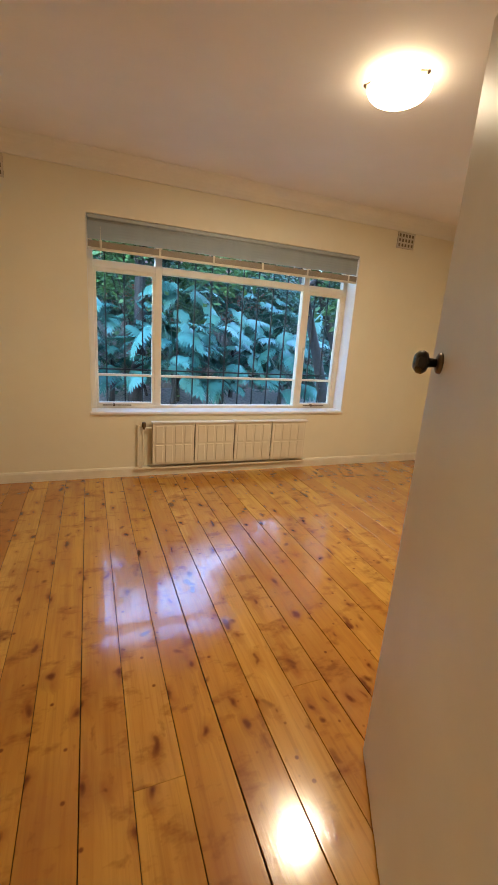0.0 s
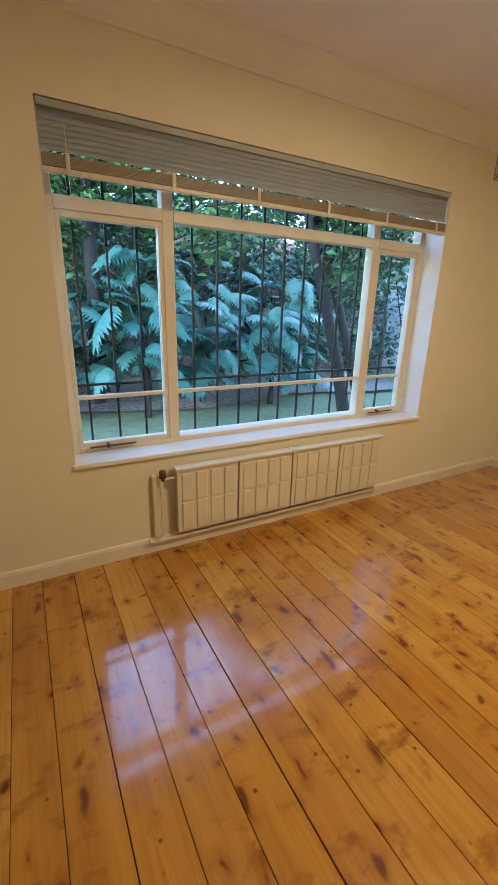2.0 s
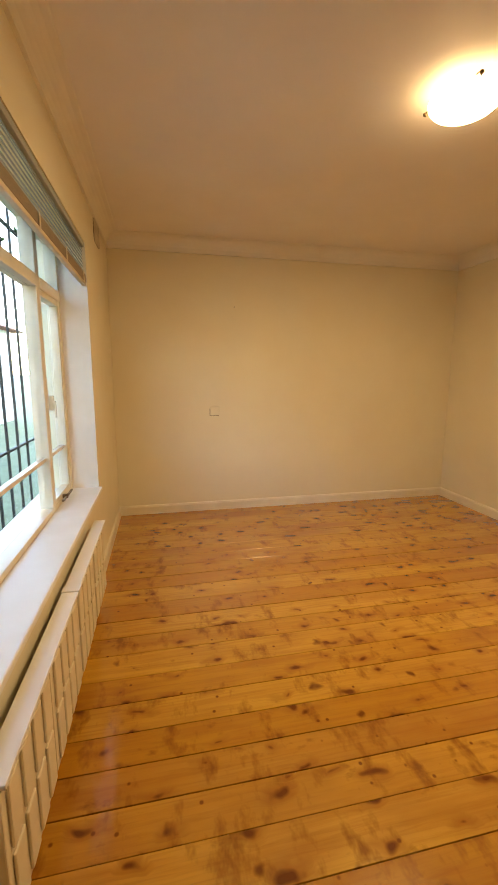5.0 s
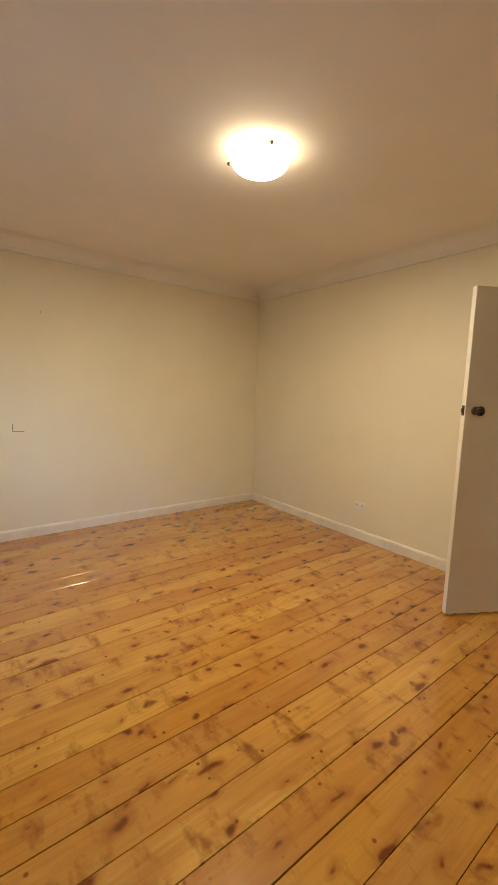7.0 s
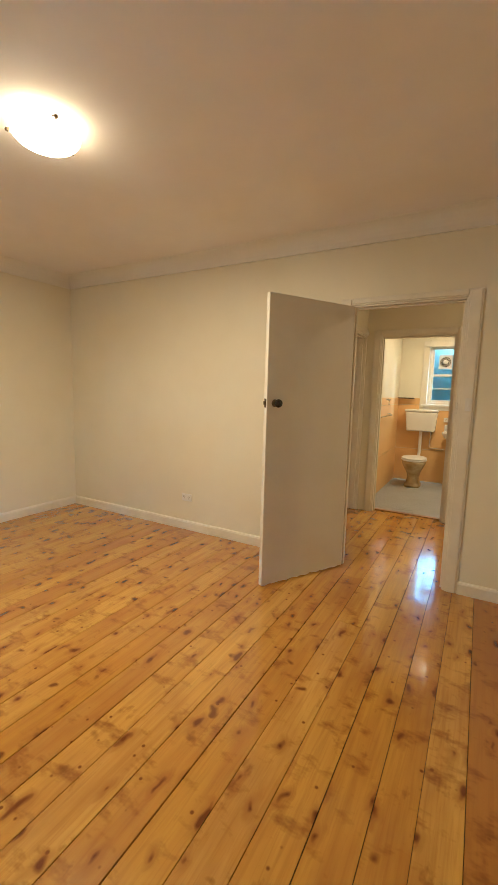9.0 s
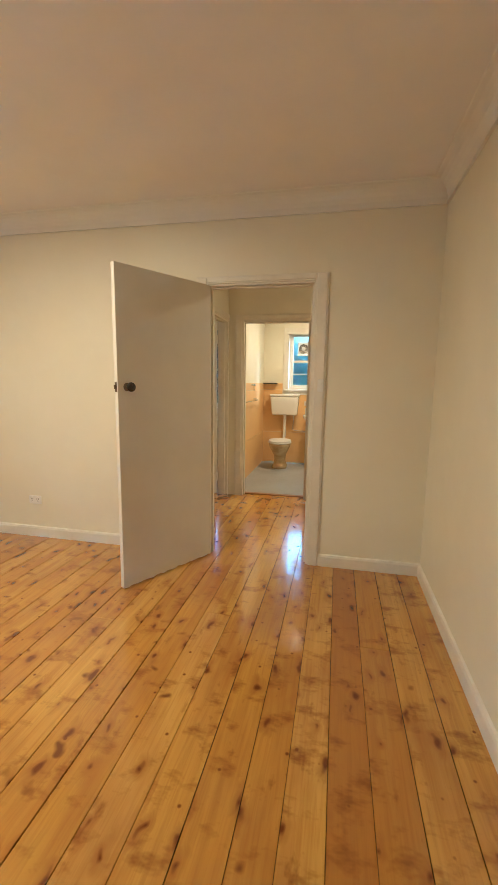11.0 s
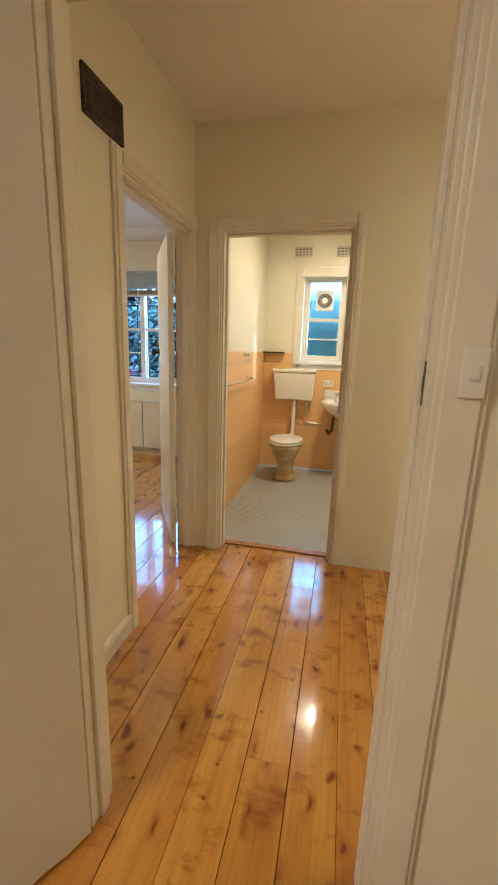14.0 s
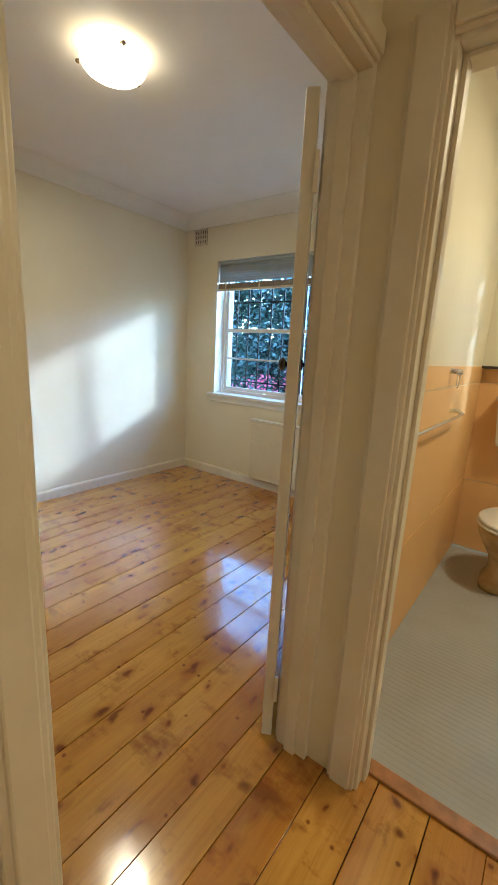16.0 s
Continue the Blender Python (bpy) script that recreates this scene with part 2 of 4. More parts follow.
def boxes(name, dims, mat, parent=None, bevel=0.0, m=None):
    bm = bmesh.new()
    for d in dims:
        box(bm, *d)
    return finish(name, bm, mat, parent, False, bevel, m)


def lathe(name, profile, mat, parent=None, m=None, n=32, sx=1.0, sy=1.0, closed=True):
    """Turns a profile of (radius, height) round z."""
    bm = bmesh.new()
    rings = [[bm.verts.new((r * math.cos(2 * math.pi * i / n) * sx, r * math.sin(2 * math.pi * i / n) * sy, z)) for i in range(n)] for r, z in profile]
    for a, b in zip(rings, rings[1:]):
        for i in range(n):
            bm.faces.new((a[i], a[(i + 1) % n], b[(i + 1) % n], b[i]))
    for ring in (rings[0], rings[-1]) if closed else ():
        if (ring[0].co - ring[n // 2].co).length > 1e-4:
            bm.faces.new(ring)
    bmesh.ops.remove_doubles(bm, verts=bm.verts, dist=1e-5)
    return finish(name, bm, mat, parent, True, 0, m)


def tube(name, points, radius, mat, parent=None, taper=1.0, m=None):
    cu = bpy.data.curves.new(name, "CURVE")
    cu.dimensions, cu.bevel_depth, cu.bevel_resolution, cu.use_fill_caps = "3D", radius, 3, True
    sp = cu.splines.new("POLY")
    sp.points.add(len(points) - 1)
    for i, (p, q) in enumerate(zip(sp.points, points)):
        p.co = (*q, 1)
        p.radius = 1 + (taper - 1) * i / (len(points) - 1)
    tmp = bpy.data.objects.new(name, cu)
    me = bpy.data.meshes.new_from_object(tmp)
    bpy.data.objects.remove(tmp)
    bpy.data.curves.remove(cu)
    me.name = name
    me.materials.clear()
    me.materials.append(mat)
    me.polygons.foreach_set("use_smooth", [True] * len(me.polygons))
    ob = new(name, me)
    if m is not None:
        ob.matrix_basis = m
    if parent is not None:
        ob.parent = parent
    return ob


def moulding(bm, profile, a, b, inward):
    """Runs a profile of (out from wall, height) along a wall from a to b."""
    a, b, n = Vector((*a, 0)), Vector((*b, 0)), Vector((*inward, 0))
    ends = [[bm.verts.new(p + n * o + Vector((0, 0, h))) for o, h in profile] for p in (a, b)]
    k = len(profile)
    for i in range(k):
        bm.faces.new((ends[0][i], ends[0][(i + 1) % k], ends[1][(i + 1) % k], ends[1][i]))
    bm.faces.new(ends[0])
    bm.faces.new(ends[1][::-1])


def thing(name, label, category, m=None, group="", kind=""):
    ob = tagged(new(name), label, category, group, kind)
    if m is not None:
        ob.matrix_basis = m
    return ob


def structure(ob, label, category="wall"):
    return tagged(ob, label, category, kind="structure")


# ---- plan ----
X0, X1, Y0, Y1 = -0.10, 4.68, 1.04, 4.60      # front bedroom
YH = 0.94                                     # hall face of the bedroom's door wall
XH0, XH1, YS = -1.50, 1.77, -0.67             # hall
XB, YB = 1.75, -2.87                          # bathroom side and back walls
X2A, X2B = 1.88, 4.68                         # second bedroom
H, H2 = 2.58, 2.67
DH = 2.04
WX0, WX1, WZ0, WZ1 = 0.995, 3.525, 0.605, 2.165   # garden window
BX0, BX1, BZ0, BZ1 = 0.875, 1.335, 1.24, 2.16   # bathroom window
VX0, VX1, VZ0, VZ1 = 2.36, 4.25, 0.90, 2.22   # second bedroom window


def wall_x(name, y0, y1, x0, x1, top, holes, label, mat=None):
    """A wall along x with openings (x0, x1, z0, z1)."""
    d, at = [], x0
    for a, b, z0, z1 in sorted(holes):
        d.append((at, a, y0, y1, 0, top))
        if z0 > 0:
            d.append((a, b, y0, y1, 0, z0))
        d.append((a, b, y0, y1, z1, top))
        at = b
    d.append((at, x1, y0, y1, 0, top))
    ob = boxes(name, d, mat or M_WALL)
    return structure(ob, label)


wall_x("wall_north", Y1, 4.88, X0 - 0.25, X1 + 0.2, 2.7, [(WX0, WX1, WZ0, WZ1)], "cream painted plaster wall with a wide garden window")
wall_x("wall_south", YH, Y0, XH0 - 0.1, X1 + 0.2, 2.7, [(0.685, 1.47, 0, DH)], "cream painted plaster wall with the bedroom doorway")
structure(boxes("wall_east", [(X1, X1 + 0.2, Y0, Y1, 0, 2.7)], M_WALL), "plain cream painted plaster wall of the bedroom")
structure(boxes("wall_west", [(X0 - 0.25, X0, Y0, Y1, 0, 2.7)], M_WALL), "plain cream painted plaster wall of the bedroom")
structure(boxes("wall_hall_east", [(XH1, X2A, 0.20, YH, 0, 2.7), (XH1, X2A, YS, 0.20, DH, 2.7)], M_WALL), "cream hall wall with a doorway to the second bedroom")
wall_x("wall_hall_south", -0.79, YS, XH0 - 0.1, X2A, 2.7, [(0.83, 1.61, 0, DH)], "cream hall wall with the bathroom doorway")
structure(boxes("wall_hall_west", [(XH0 - 0.1, XH0, YS, YH, 0, 2.7)], M_WALL), "plain cream wall closing the hall")
structure(boxes("wall_bath_east", [(XB, X2A, YB, -0.79, 0, 2.7)], M_WALL), "cream painted wall between bathroom and second bedroom")
structure(boxes("wall_bath_west", [(-0.45, -0.35, YB, -0.79, 0, 2.7)], M_WALL), "plain cream wall closing the bathroom")
wall_x("wall_back", -3.15, YB, -0.45, X2B + 0.2, 2.7, [(BX0, BX1, BZ0, BZ1), (VX0, VX1, VZ0, VZ1)], "cream painted outer wall with two windows")
structure(boxes("wall_second_east", [(X2B, X2B + 0.2, YB, YH, 0, 2.7)], M_WALL), "plain cream wall of the second bedroom")

structure(boxes("ceiling", [(XH0 - 0.1, X2A, -0.79, 4.88, H, H + 0.1), (X2A, X1 + 0.2, YH, 4.88, H, H + 0.1)], M_CEIL), "flat white painted plaster ceiling", "ceiling")
structure(boxes("ceiling_bath", [(-0.45, XB, YB, -0.79, H, H + 0.12)], M_CEIL), "white painted bathroom ceiling", "ceiling")
structure(boxes("ceiling_second", [(X2A, X2B, YB, YH, H2, H2 + 0.04)], M_CEIL), "white painted ceiling of the second bedroom", "ceiling")

# unseen slab added over all, so that no sky leaks in
structure(boxes("roof", [(-1.9, 5.2, -3.5, 5.15, 2.72, 2.9)], M_FENCE), "unseen flat slab added above the rooms to block sky light", "roof")

# cornices
COVE = [(0, 0), (0.016, 0), (0.016, 0.012)] + [(0.004 + 0.095 * (1 - math.cos(a)), 0.014 + 0.106 * math.sin(a)) for a in [radians(k) for k in range(0, 91, 15)]] + [(0.105, 0.125), (0, 0.125)]


def cornice(name, top, runs):
    bm = bmesh.new()
    prof = [(o, top - 0.125 + h) for o, h in COVE]
    for a, b, n in runs:
        moulding(bm, prof, a, b, n)
    return structure(finish(name, bm, M_CORNICE), "coved plaster cornice along the ceiling", "cornice")


cornice("cornice_trim", H - 0.001, [((X0, Y1), (X1, Y1), (0, -1)), ((X1, Y0), (X1, Y1), (-1, 0)), ((X0, Y0), (X1, Y0), (0, 1)), ((X0, Y0), (X0, Y1), (1, 0))])
cornice("cornice_second_trim", H2 - 0.001, [((X2A, YB), (X2B, YB), (0, 1)), ((X2B, YB), (X2B, YH), (-1, 0)), ((X2A, YH), (X2B, YH), (0, -1)), ((X2A, YB), (X2A, YH), (1, 0))])

# skirting boards
SKIRT = [(0, 0), (0.018, 0), (0.018, 0.072), (0.012, 0.086), (0, 0.09)]


def skirting(name, runs):
    bm = bmesh.new()
    for a, b, n in runs:
        moulding(bm, SKIRT, a, b, n)
    return structure(finish(name, bm, M_TRIM), "cream painted timber skirting board", "baseboard")


skirting("baseboard", [((X0, Y1), (X1, Y1), (0, -1)), ((X1, Y0), (X1, Y1), (-1, 0)), ((1.548, Y0), (X1, Y0), (0, 1)), ((X0, Y0), (0.607, Y0), (0, 1)), ((X0, Y0), (X0, Y1), (1, 0))])
skirting("baseboard_hall", [((XH1, 0.258), (XH1, YH), (-1, 0)), ((1.55, YH), (XH1, YH), (0, -1)), ((XH0, YH), (0.607, YH), (0, -1))])
skirting("baseboard_second", [((X2A, YB), (X2B, YB), (0, 1)), ((X2B, YB), (X2B, YH), (-1, 0)), ((X2A, YH), (X2B, YH), (0, -1)), ((X2A, YB), (X2A, -0.8), (1, 0))])


# ---- door frames ----
def door_frame(name, label, a, b, y0, y1, faces, m=None, top=0.075):
    """Lining, stop and architraves of an opening along x from a to b through a wall y0..y1."""
    e = thing(name, label, "door frame", kind="structure")
    if m is not None:
        e.matrix_basis = m
    t = 0.022
    boxes("lining", [(a, a + t, y0 - 0.002, y1 + 0.002, 0, DH), (b - t, b, y0 - 0.002, y1 + 0.002, 0, DH), (a + t, b - t, y0 - 0.002, y1 + 0.002, DH - t, DH)], M_TRIM, e, 0.002)
    mid = (y0 + y1) / 2
    boxes("stop", [(a + t, a + t + 0.012, mid - 0.02, mid + 0.02, 0, DH - t), (b - t - 0.012, b - t, mid - 0.02, mid + 0.02, 0, DH - t), (a + t + 0.012, b - t - 0.012, mid - 0.02, mid + 0.02, DH - t - 0.012, DH - t)], M_TRIM, e, 0.002)
    for f, wl, wr in faces:
        y, s = (y1, 1) if f > 0 else (y0, -1)
        for k, (x, wd) in enumerate(((a - wl + 0.012, wl), (b - 0.012, wr))):
            if wd > 0.02:
                bm = bmesh.new()
                for o0, o1, d in ((0, wd, 0.014), (0.012, wd - 0.012, 0.022)):
                    box(bm, x + o0, x + o1, *sorted((y, y + s * d)), 0, DH + (top if d < 0.02 else top - 0.009))
                finish("architrave", bm, M_TRIM, e, False, 0.004)
        bm = bmesh.new()
        box(bm, a + 0.012, b - 0.012, *sorted((y, y + s * 0.014)), DH - 0.01, DH + top)
        box(bm, a + 0.012, b - 0.012, *sorted((y, y + s * 0.022)), DH, DH + top - 0.009)
        finish("architrave", bm, M_TRIM, e, False, 0.004)
    return e


door_frame("door_1_frame", "cream painted timber frame of the bedroom doorway", 0.685, 1.47, YH, Y0, [(1, 0.09, 0.09), (-1, 0.09, 0.09)], None, 0.04)
door_frame("door_2_frame", "cream painted timber frame of the bathroom doorway", 0.83, 1.61, -0.79, YS, [(1, 0.055, 0.09), (-1, 0.08, 0.06)], None, 0.055)
door_frame("door_3_frame", "cream painted timber frame of the second bedroom doorway", YS, 0.20, XH1, X2A, [(-1, 0.0, 0.07), (1, 0.085, 0.085)], Matrix(((0, 1, 0, 0), (1, 0, 0, 0), (0, 0, 1, 0), (0, 0, 0, 1))), 0.06)


sp = thing("strike_plate", "small worn brass strike plate on the door lining", "strike plate")
boxes("plate", [(0.707, 0.7085, 0.998, 1.022, 1.262, 1.342)], M_BRONZE, sp, 0.0005)
boxes("mouth", [(0.7085, 0.7090, 1.004, 1.016, 1.285, 1.315)], M_HOLE, sp)


def knob(parent, at, out):
    q = Vector(out).to_track_quat("Z", "Y").to_matrix().to_4x4()
    m = Matrix.Translation(at) @ q
    k = lathe("knob", [(0.0, 0.062), (0.018, 0.060), (0.027, 0.052), (0.029, 0.042), (0.024, 0.033), (0.012, 0.028), (0.009, 0.0)], M_BLACK, parent, m, 24)
    tagged(k, "round black door knob")
    r = lathe("rose", [(0.0, 0.010), (0.014, 0.010), (0.024, 0.006), (0.026, 0.0)], M_BRONZE, parent, m, 24)
    tagged(r, "tarnished brass rose")


def door_leaf(label, width, height, m, kz, knob_sides):
    e = thing("door", label, "door", m)
    bm = bmesh.new()
    n = 24
    pts = [(width * i / n, 0.012 + 0.004 * math.sin(i * 2.1) + (0.004 if i % 5 == 0 else 0)) for i in range(n + 1)]
    loop = pts + [(width, height), (0, height)]
    front = [bm.verts.new((x, -0.018, z)) for x, z in loop]
    back = [bm.verts.new((x, 0.018, z)) for x, z in loop]
    bm.faces.new(front)
    bm.faces.new(back[::-1])
    for i in range(len(loop)):
        j = (i + 1) % len(loop)
        bm.faces.new((front[i], front[j], back[j], back[i]))
    finish("leaf", bm, M_DOOR, e, False, 0.0025)
    for s in knob_sides:
        knob(e, (width - 0.065, 0.018 * s, kz), (0, s, 0))
    tagged(boxes("latch", [(width + 0.0002, width + 0.002, -0.011, 0.011, kz - 0.03, kz + 0.03), (width, width + 0.012, -0.006, 0.006, kz - 0.012, kz + 0.012)], M_BRONZE, e, 0.001), "small brass latch plate")
    for z in (0.22, 1.82):
        boxes("hinge", [(-0.010, 0.0, -0.028, -0.016, z - 0.05, z + 0.05)], M_TRIM, e, 0.002)
    return e


A1 = math.degrees(math.atan2(1.712 - 1.052, 1.827 - 1.455))
door_leaf("cream painted flush bedroom door standing wide open", 0.757, 2.02, pose(1.455, 1.052, 0, 0, 0, A1), 1.302, (1, -1))
door_leaf("cream painted flush door of the second bedroom, open", 0.69, 2.015, pose(1.915, -0.63, 0, 0, 0, -60), 1.31, (1, -1))
structure(boxes("threshold_trim", [(0.852, 1.588, -0.80, -0.745, 0, 0.012)], M_OAK, None, 0.004), "oiled timber threshold strip at the bathroom", "threshold")


# ---- windows ----
def pane(parent, x0, x1, z0, z1, y, mat=None):
    p = boxes("pane", [(x0, x1, y - 0.002, y + 0.002, z0, z1)], mat or M_GLASS, parent)
    p.visible_shadow = False
    return p


def garden_window():
    e = thing("window_1", "wide cream timber window with fixed and casement lights", "window", kind="structure")
    y0, y1, g = 4.765, 4.835, 4.80
    MU = [(1.55, 1.61), (3.02, 3.08)]
    f = [(WX0, WX0 + 0.045, y0, y1, WZ0, WZ1), (WX1 - 0.045, WX1, y0, y1, WZ0, WZ1), (WX0 + 0.045, WX1 - 0.045, y0, y1, WZ0, WZ0 + 0.03), (WX0 + 0.045, WX1 - 0.045, y0, y1, WZ1 - 0.04, WZ1)]
    f += [(a, b, y0, y1, WZ0 + 0.03, WZ1 - 0.04) for a, b in MU]
    boxes("frame", f, M_TRIM, e, 0.004)
    lights = [(WX0 + 0.045, 1.55), (1.61, 3.02), (3.08, WX1 - 0.045)]
    for i, (a, b) in enumerate(lights):
        boxes("transom", [(a, b, y0 - 0.004, y1, 1.80, 1.86)], M_TRIM, e, 0.004)
        boxes("glazing_bar", [(a, b, g - 0.016, g + 0.016, 0.898, 0.918)], M_TRIM, e, 0.002)
        if i != 1:
            s = 0.022
            boxes("sash", [(a, a + s, g - 0.03, g + 0.02, 0.63, 1.80), (b - s, b, g - 0.03, g + 0.02, 0.63, 1.80), (a + s, b - s, g - 0.03, g + 0.02, 0.63, 0.66), (a + s, b - s, g - 0.03, g + 0.02, 1.77, 1.80)], M_TRIM, e, 0.003)
            tagged(boxes("stay", [(a + 0.05, a + 0.30, y0 - 0.03, y0 - 0.018, 0.637, 0.645), (a + 0.14, a + 0.155, y0 - 0.032, y0 - 0.002, 0.631, 0.655)], M_BRONZE, e, 0.001), "thin brass casement stay")
        for z0, z1 in ((0.63, 0.898), (0.918, 1.80), (1.86, WZ1 - 0.04)):
            pane(e, a, b, z0, z1, g)
    tagged(boxes("catch", [(3.065, 3.078, y0 - 0.03, y0 - 0.004, 1.17, 1.25), (3.055, 3.07, y0 - 0.042, y0 - 0.03, 1.13, 1.22)], M_RAIL, e, 0.003), "cream casement catch")
    tagged(boxes("sill", [(WX0 - 0.012, WX1 + 0.012, Y1 - 0.022, y0, WZ0 - 0.022, WZ0 + 0.004)], M_SILL, e, 0.006), "white painted window sill board")
    tagged(boxes("outer_sill", [(WX0, WX1, y1, 4.95, WZ0 - 0.04, WZ0 + 0.01)], M_SILL, e, 0.004), "sloping outer sill")
    tagged(boxes("reveal", [(WX0 - 0.001, WX0 + 0.003, Y1, y0, WZ0, WZ1), (WX1 - 0.003, WX1 + 0.001, Y1, y0, WZ0, WZ1)], M_SILL, e), "white painted window reveal")


def window_bars(label, x0, x1, step, z0, z1, rails, y):
    e = thing("window_bars", label, "security bars")
    x = x0
    while x < x1:
        boxes("bar", [(x - 0.006, x + 0.006, y - 0.006, y + 0.006, z0, z1)], M_BAR, e)
        x += step
    wy = 4.88 if y > 0 else -3.15
    for z in rails:
        for xx in (x0 - 0.1, x1 + 0.1):
            boxes("lug", [(xx - 0.01, xx + 0.01, *sorted((y, wy)), z - 0.01, z + 0.01)], M_BAR, e)
        boxes("rail", [(x0 - 0.12, x1 + 0.12, y - 0.004, y + 0.012, z - 0.007, z + 0.007)], M_BAR, e)


def blind(label, x0, x1, top, low, y, s):
    """Half-raised venetian blind: closed slats above, a stack and a bottom rail."""
    e = thing("venetian_blind", label, "blind")
    boxes("headrail", [(x0, x1, y - 0.014, y + 0.014, top - 0.028, top)], M_SLAT, e, 0.003)
    z = top - 0.035
    me = None
    while z > low + 0.075:
        bm = bmesh.new()
        prof = [(-0.0045 * s, -0.0135), (0.001 * s, -0.004), (0.002 * s, 0.005), (0.0055 * s, 0.0135)]
        va = [bm.verts.new((x0 + 0.004, o, h)) for o, h in prof]
        vb = [bm.verts.new((x1 - 0.004, o, h)) for o, h in prof]
        for i in range(3):
            bm.faces.new((va[i], va[i + 1], vb[i + 1], vb[i]))
        if me is None:
            ob = finish("slat", bm, M_SLAT, e, True, 0, Matrix.Translation((0, y, z)))
            me = ob.data
            so = ob.modifiers.new("thick", "SOLIDIFY")
            so.thickness = 0.0008
        else:
            bm.free()
            ob = new("slat", me)
            ob.matrix_basis, ob.parent = pose(0, y, z, random.uniform(-0.7, 0.7), 0, 0), e
        z -= 0.0215
    boxes("stack", [(x0 + 0.004, x1 - 0.004, y - 0.0125, y + 0.0125, low + 0.022 + 0.0052 * i, low + 0.0262 + 0.0052 * i) for i in range(9)], M_STACK, e)
    boxes("bottom_rail", [(x0, x1, y - 0.013, y + 0.013, low, low + 0.02)], M_RAIL, e, 0.004)
    n = max(3, round((x1 - x0) / 0.5) + 1)
    for i in range(n):
        x = x0 + 0.1 + (x1 - x0 - 0.2) * i / (n - 1)
        boxes("tape", [(x - 0.009, x + 0.009, y - s * 0.0175 - 0.001, y - s * 0.0175 + 0.001, low - 0.002, low + 0.075)], M_RAIL, e)
    return e


garden_window()
window_bars("black iron window bars outside the garden window", 1.14, 3.5, 0.165, 0.52, 2.3, (0.94, 2.2), 5.0)
b1 = blind("grey venetian blind half raised above the garden window", WX0 + 0.006, WX1 - 0.006, WZ1 - 0.004, 1.905, Y1 + 0.016, 1)
tube("cord", [(1.10, Y1 - 0.004, 2.08), (1.098, Y1 - 0.004, 1.95), (1.10, Y1 - 0.004, 1.80)], 0.0018, M_RAIL, b1)


def sash_window(name, label, x0, x1, z0, z1, lights, mid, low, glassm, mat):
    """Double-hung lights side by side in a back wall, with an inner casing and sill."""
    e = thing(name, label, "window", kind="structure")
    ya, yb, g = -3.05, -2.98, -3.015
    t = 0.035
    f = [(x0, x0 + t, ya, yb, z0, z1), (x1 - t, x1, ya, yb, z0, z1), (x0 + t, x1 - t, ya, yb, z1 - t, z1), (x0 + t, x1 - t, ya, yb, z0, z0 + t)]
    wd = (x1 - x0 - 2 * t) / lights
    for i in range(lights):
        a, b = x0 + t + wd * i, x0 + t + wd * (i + 1)
        if i:
            f.append((a - 0.03, a + 0.03, ya, yb + 0.012, z0 + t, z1 - t))
        s = 0.03
        boxes("sash", [(a, a + s, g - 0.012, g + 0.018, z0 + t, z1 - t), (b - s, b, g - 0.012, g + 0.018, z0 + t, z1 - t), (a + s, b - s, g - 0.016, g + 0.026, mid - 0.018, mid + 0.018), (a + s, b - s, g - 0.01, g + 0.01, low - 0.009, low + 0.009), (a + s, b - s, g - 0.012, g + 0.018, z0 + t, z0 + t + 0.035), (a + s, b - s, g - 0.012, g + 0.018, z1 - t - 0.025, z1 - t)], mat, e, 0.003)
        for p, q in ((z0 + t, low), (low, mid), (mid, z1 - t)):
            pane(e, a + s, b - s, p + 0.002, q - 0.002, g, glassm)
    boxes("frame", f, mat, e, 0.003)
    boxes("reveal", [(x0 - 0.001, x0 + 0.003, yb, YB, z0, z1), (x1 - 0.003, x1 + 0.001, yb, YB, z0, z1), (x0 + 0.003, x1 - 0.003, yb, YB, z1 - 0.003, z1 + 0.001)], M_SILL, e)
    tagged(boxes("sill", [(x0 - 0.06, x1 + 0.06, yb, YB + 0.05, z0 - 0.028, z0 + 0.003), (x0 - 0.04, x1 + 0.04, YB, YB + 0.016, z0 - 0.09, z0 - 0.028)], M_SILL, e, 0.006), "white painted timber sill")
    return e


sash_window("window_2", "white timber sash window of the second bedroom", VX0, VX1, VZ0, VZ1, 2, 1.555, 1.27, M_GLASS, M_SILL)
window_bars("black iron bars outside the second bedroom window", VX0 + 0.1, VX1 + 0.1, 0.15, 0.85, 2.3, (1.02, 1.86), -3.24)
blind("pale grey venetian blind half raised in the second bedroom", VX0 + 0.006, VX1 - 0.006, VZ1 - 0.004, 1.935, YB - 0.03, -1)
bw = sash_window("window_3", "cream timber bathroom window with obscured glass", BX0, BX1, BZ0, BZ1, 1, 1.70, 1.49, M_FROST, M_TRIM)
boxes("casing", [(BX1 - 0.004, BX1 + 0.085, YB, YB + 0.016, BZ0 - 0.06, BZ1 + 0.07), (BX0 - 0.05, BX0 + 0.004, YB, YB + 0.016, BZ0 - 0.06, BZ1 + 0.07), (BX0 + 0.004, BX1 - 0.004, YB, YB + 0.016, BZ1 - 0.004, BZ1 + 0.07), (BX0 - 0.02, BX1 + 0.03, YB + 0.016, YB + 0.04, BZ1 - 0.03, BZ1 + 0.0)], M_TRIM, bw, 0.004)
window_bars("black iron bars outside the bathroom window", BX0 + 0.12, BX1, 0.17, 1.2, 2.2, (1.40, 1.95), -3.22)


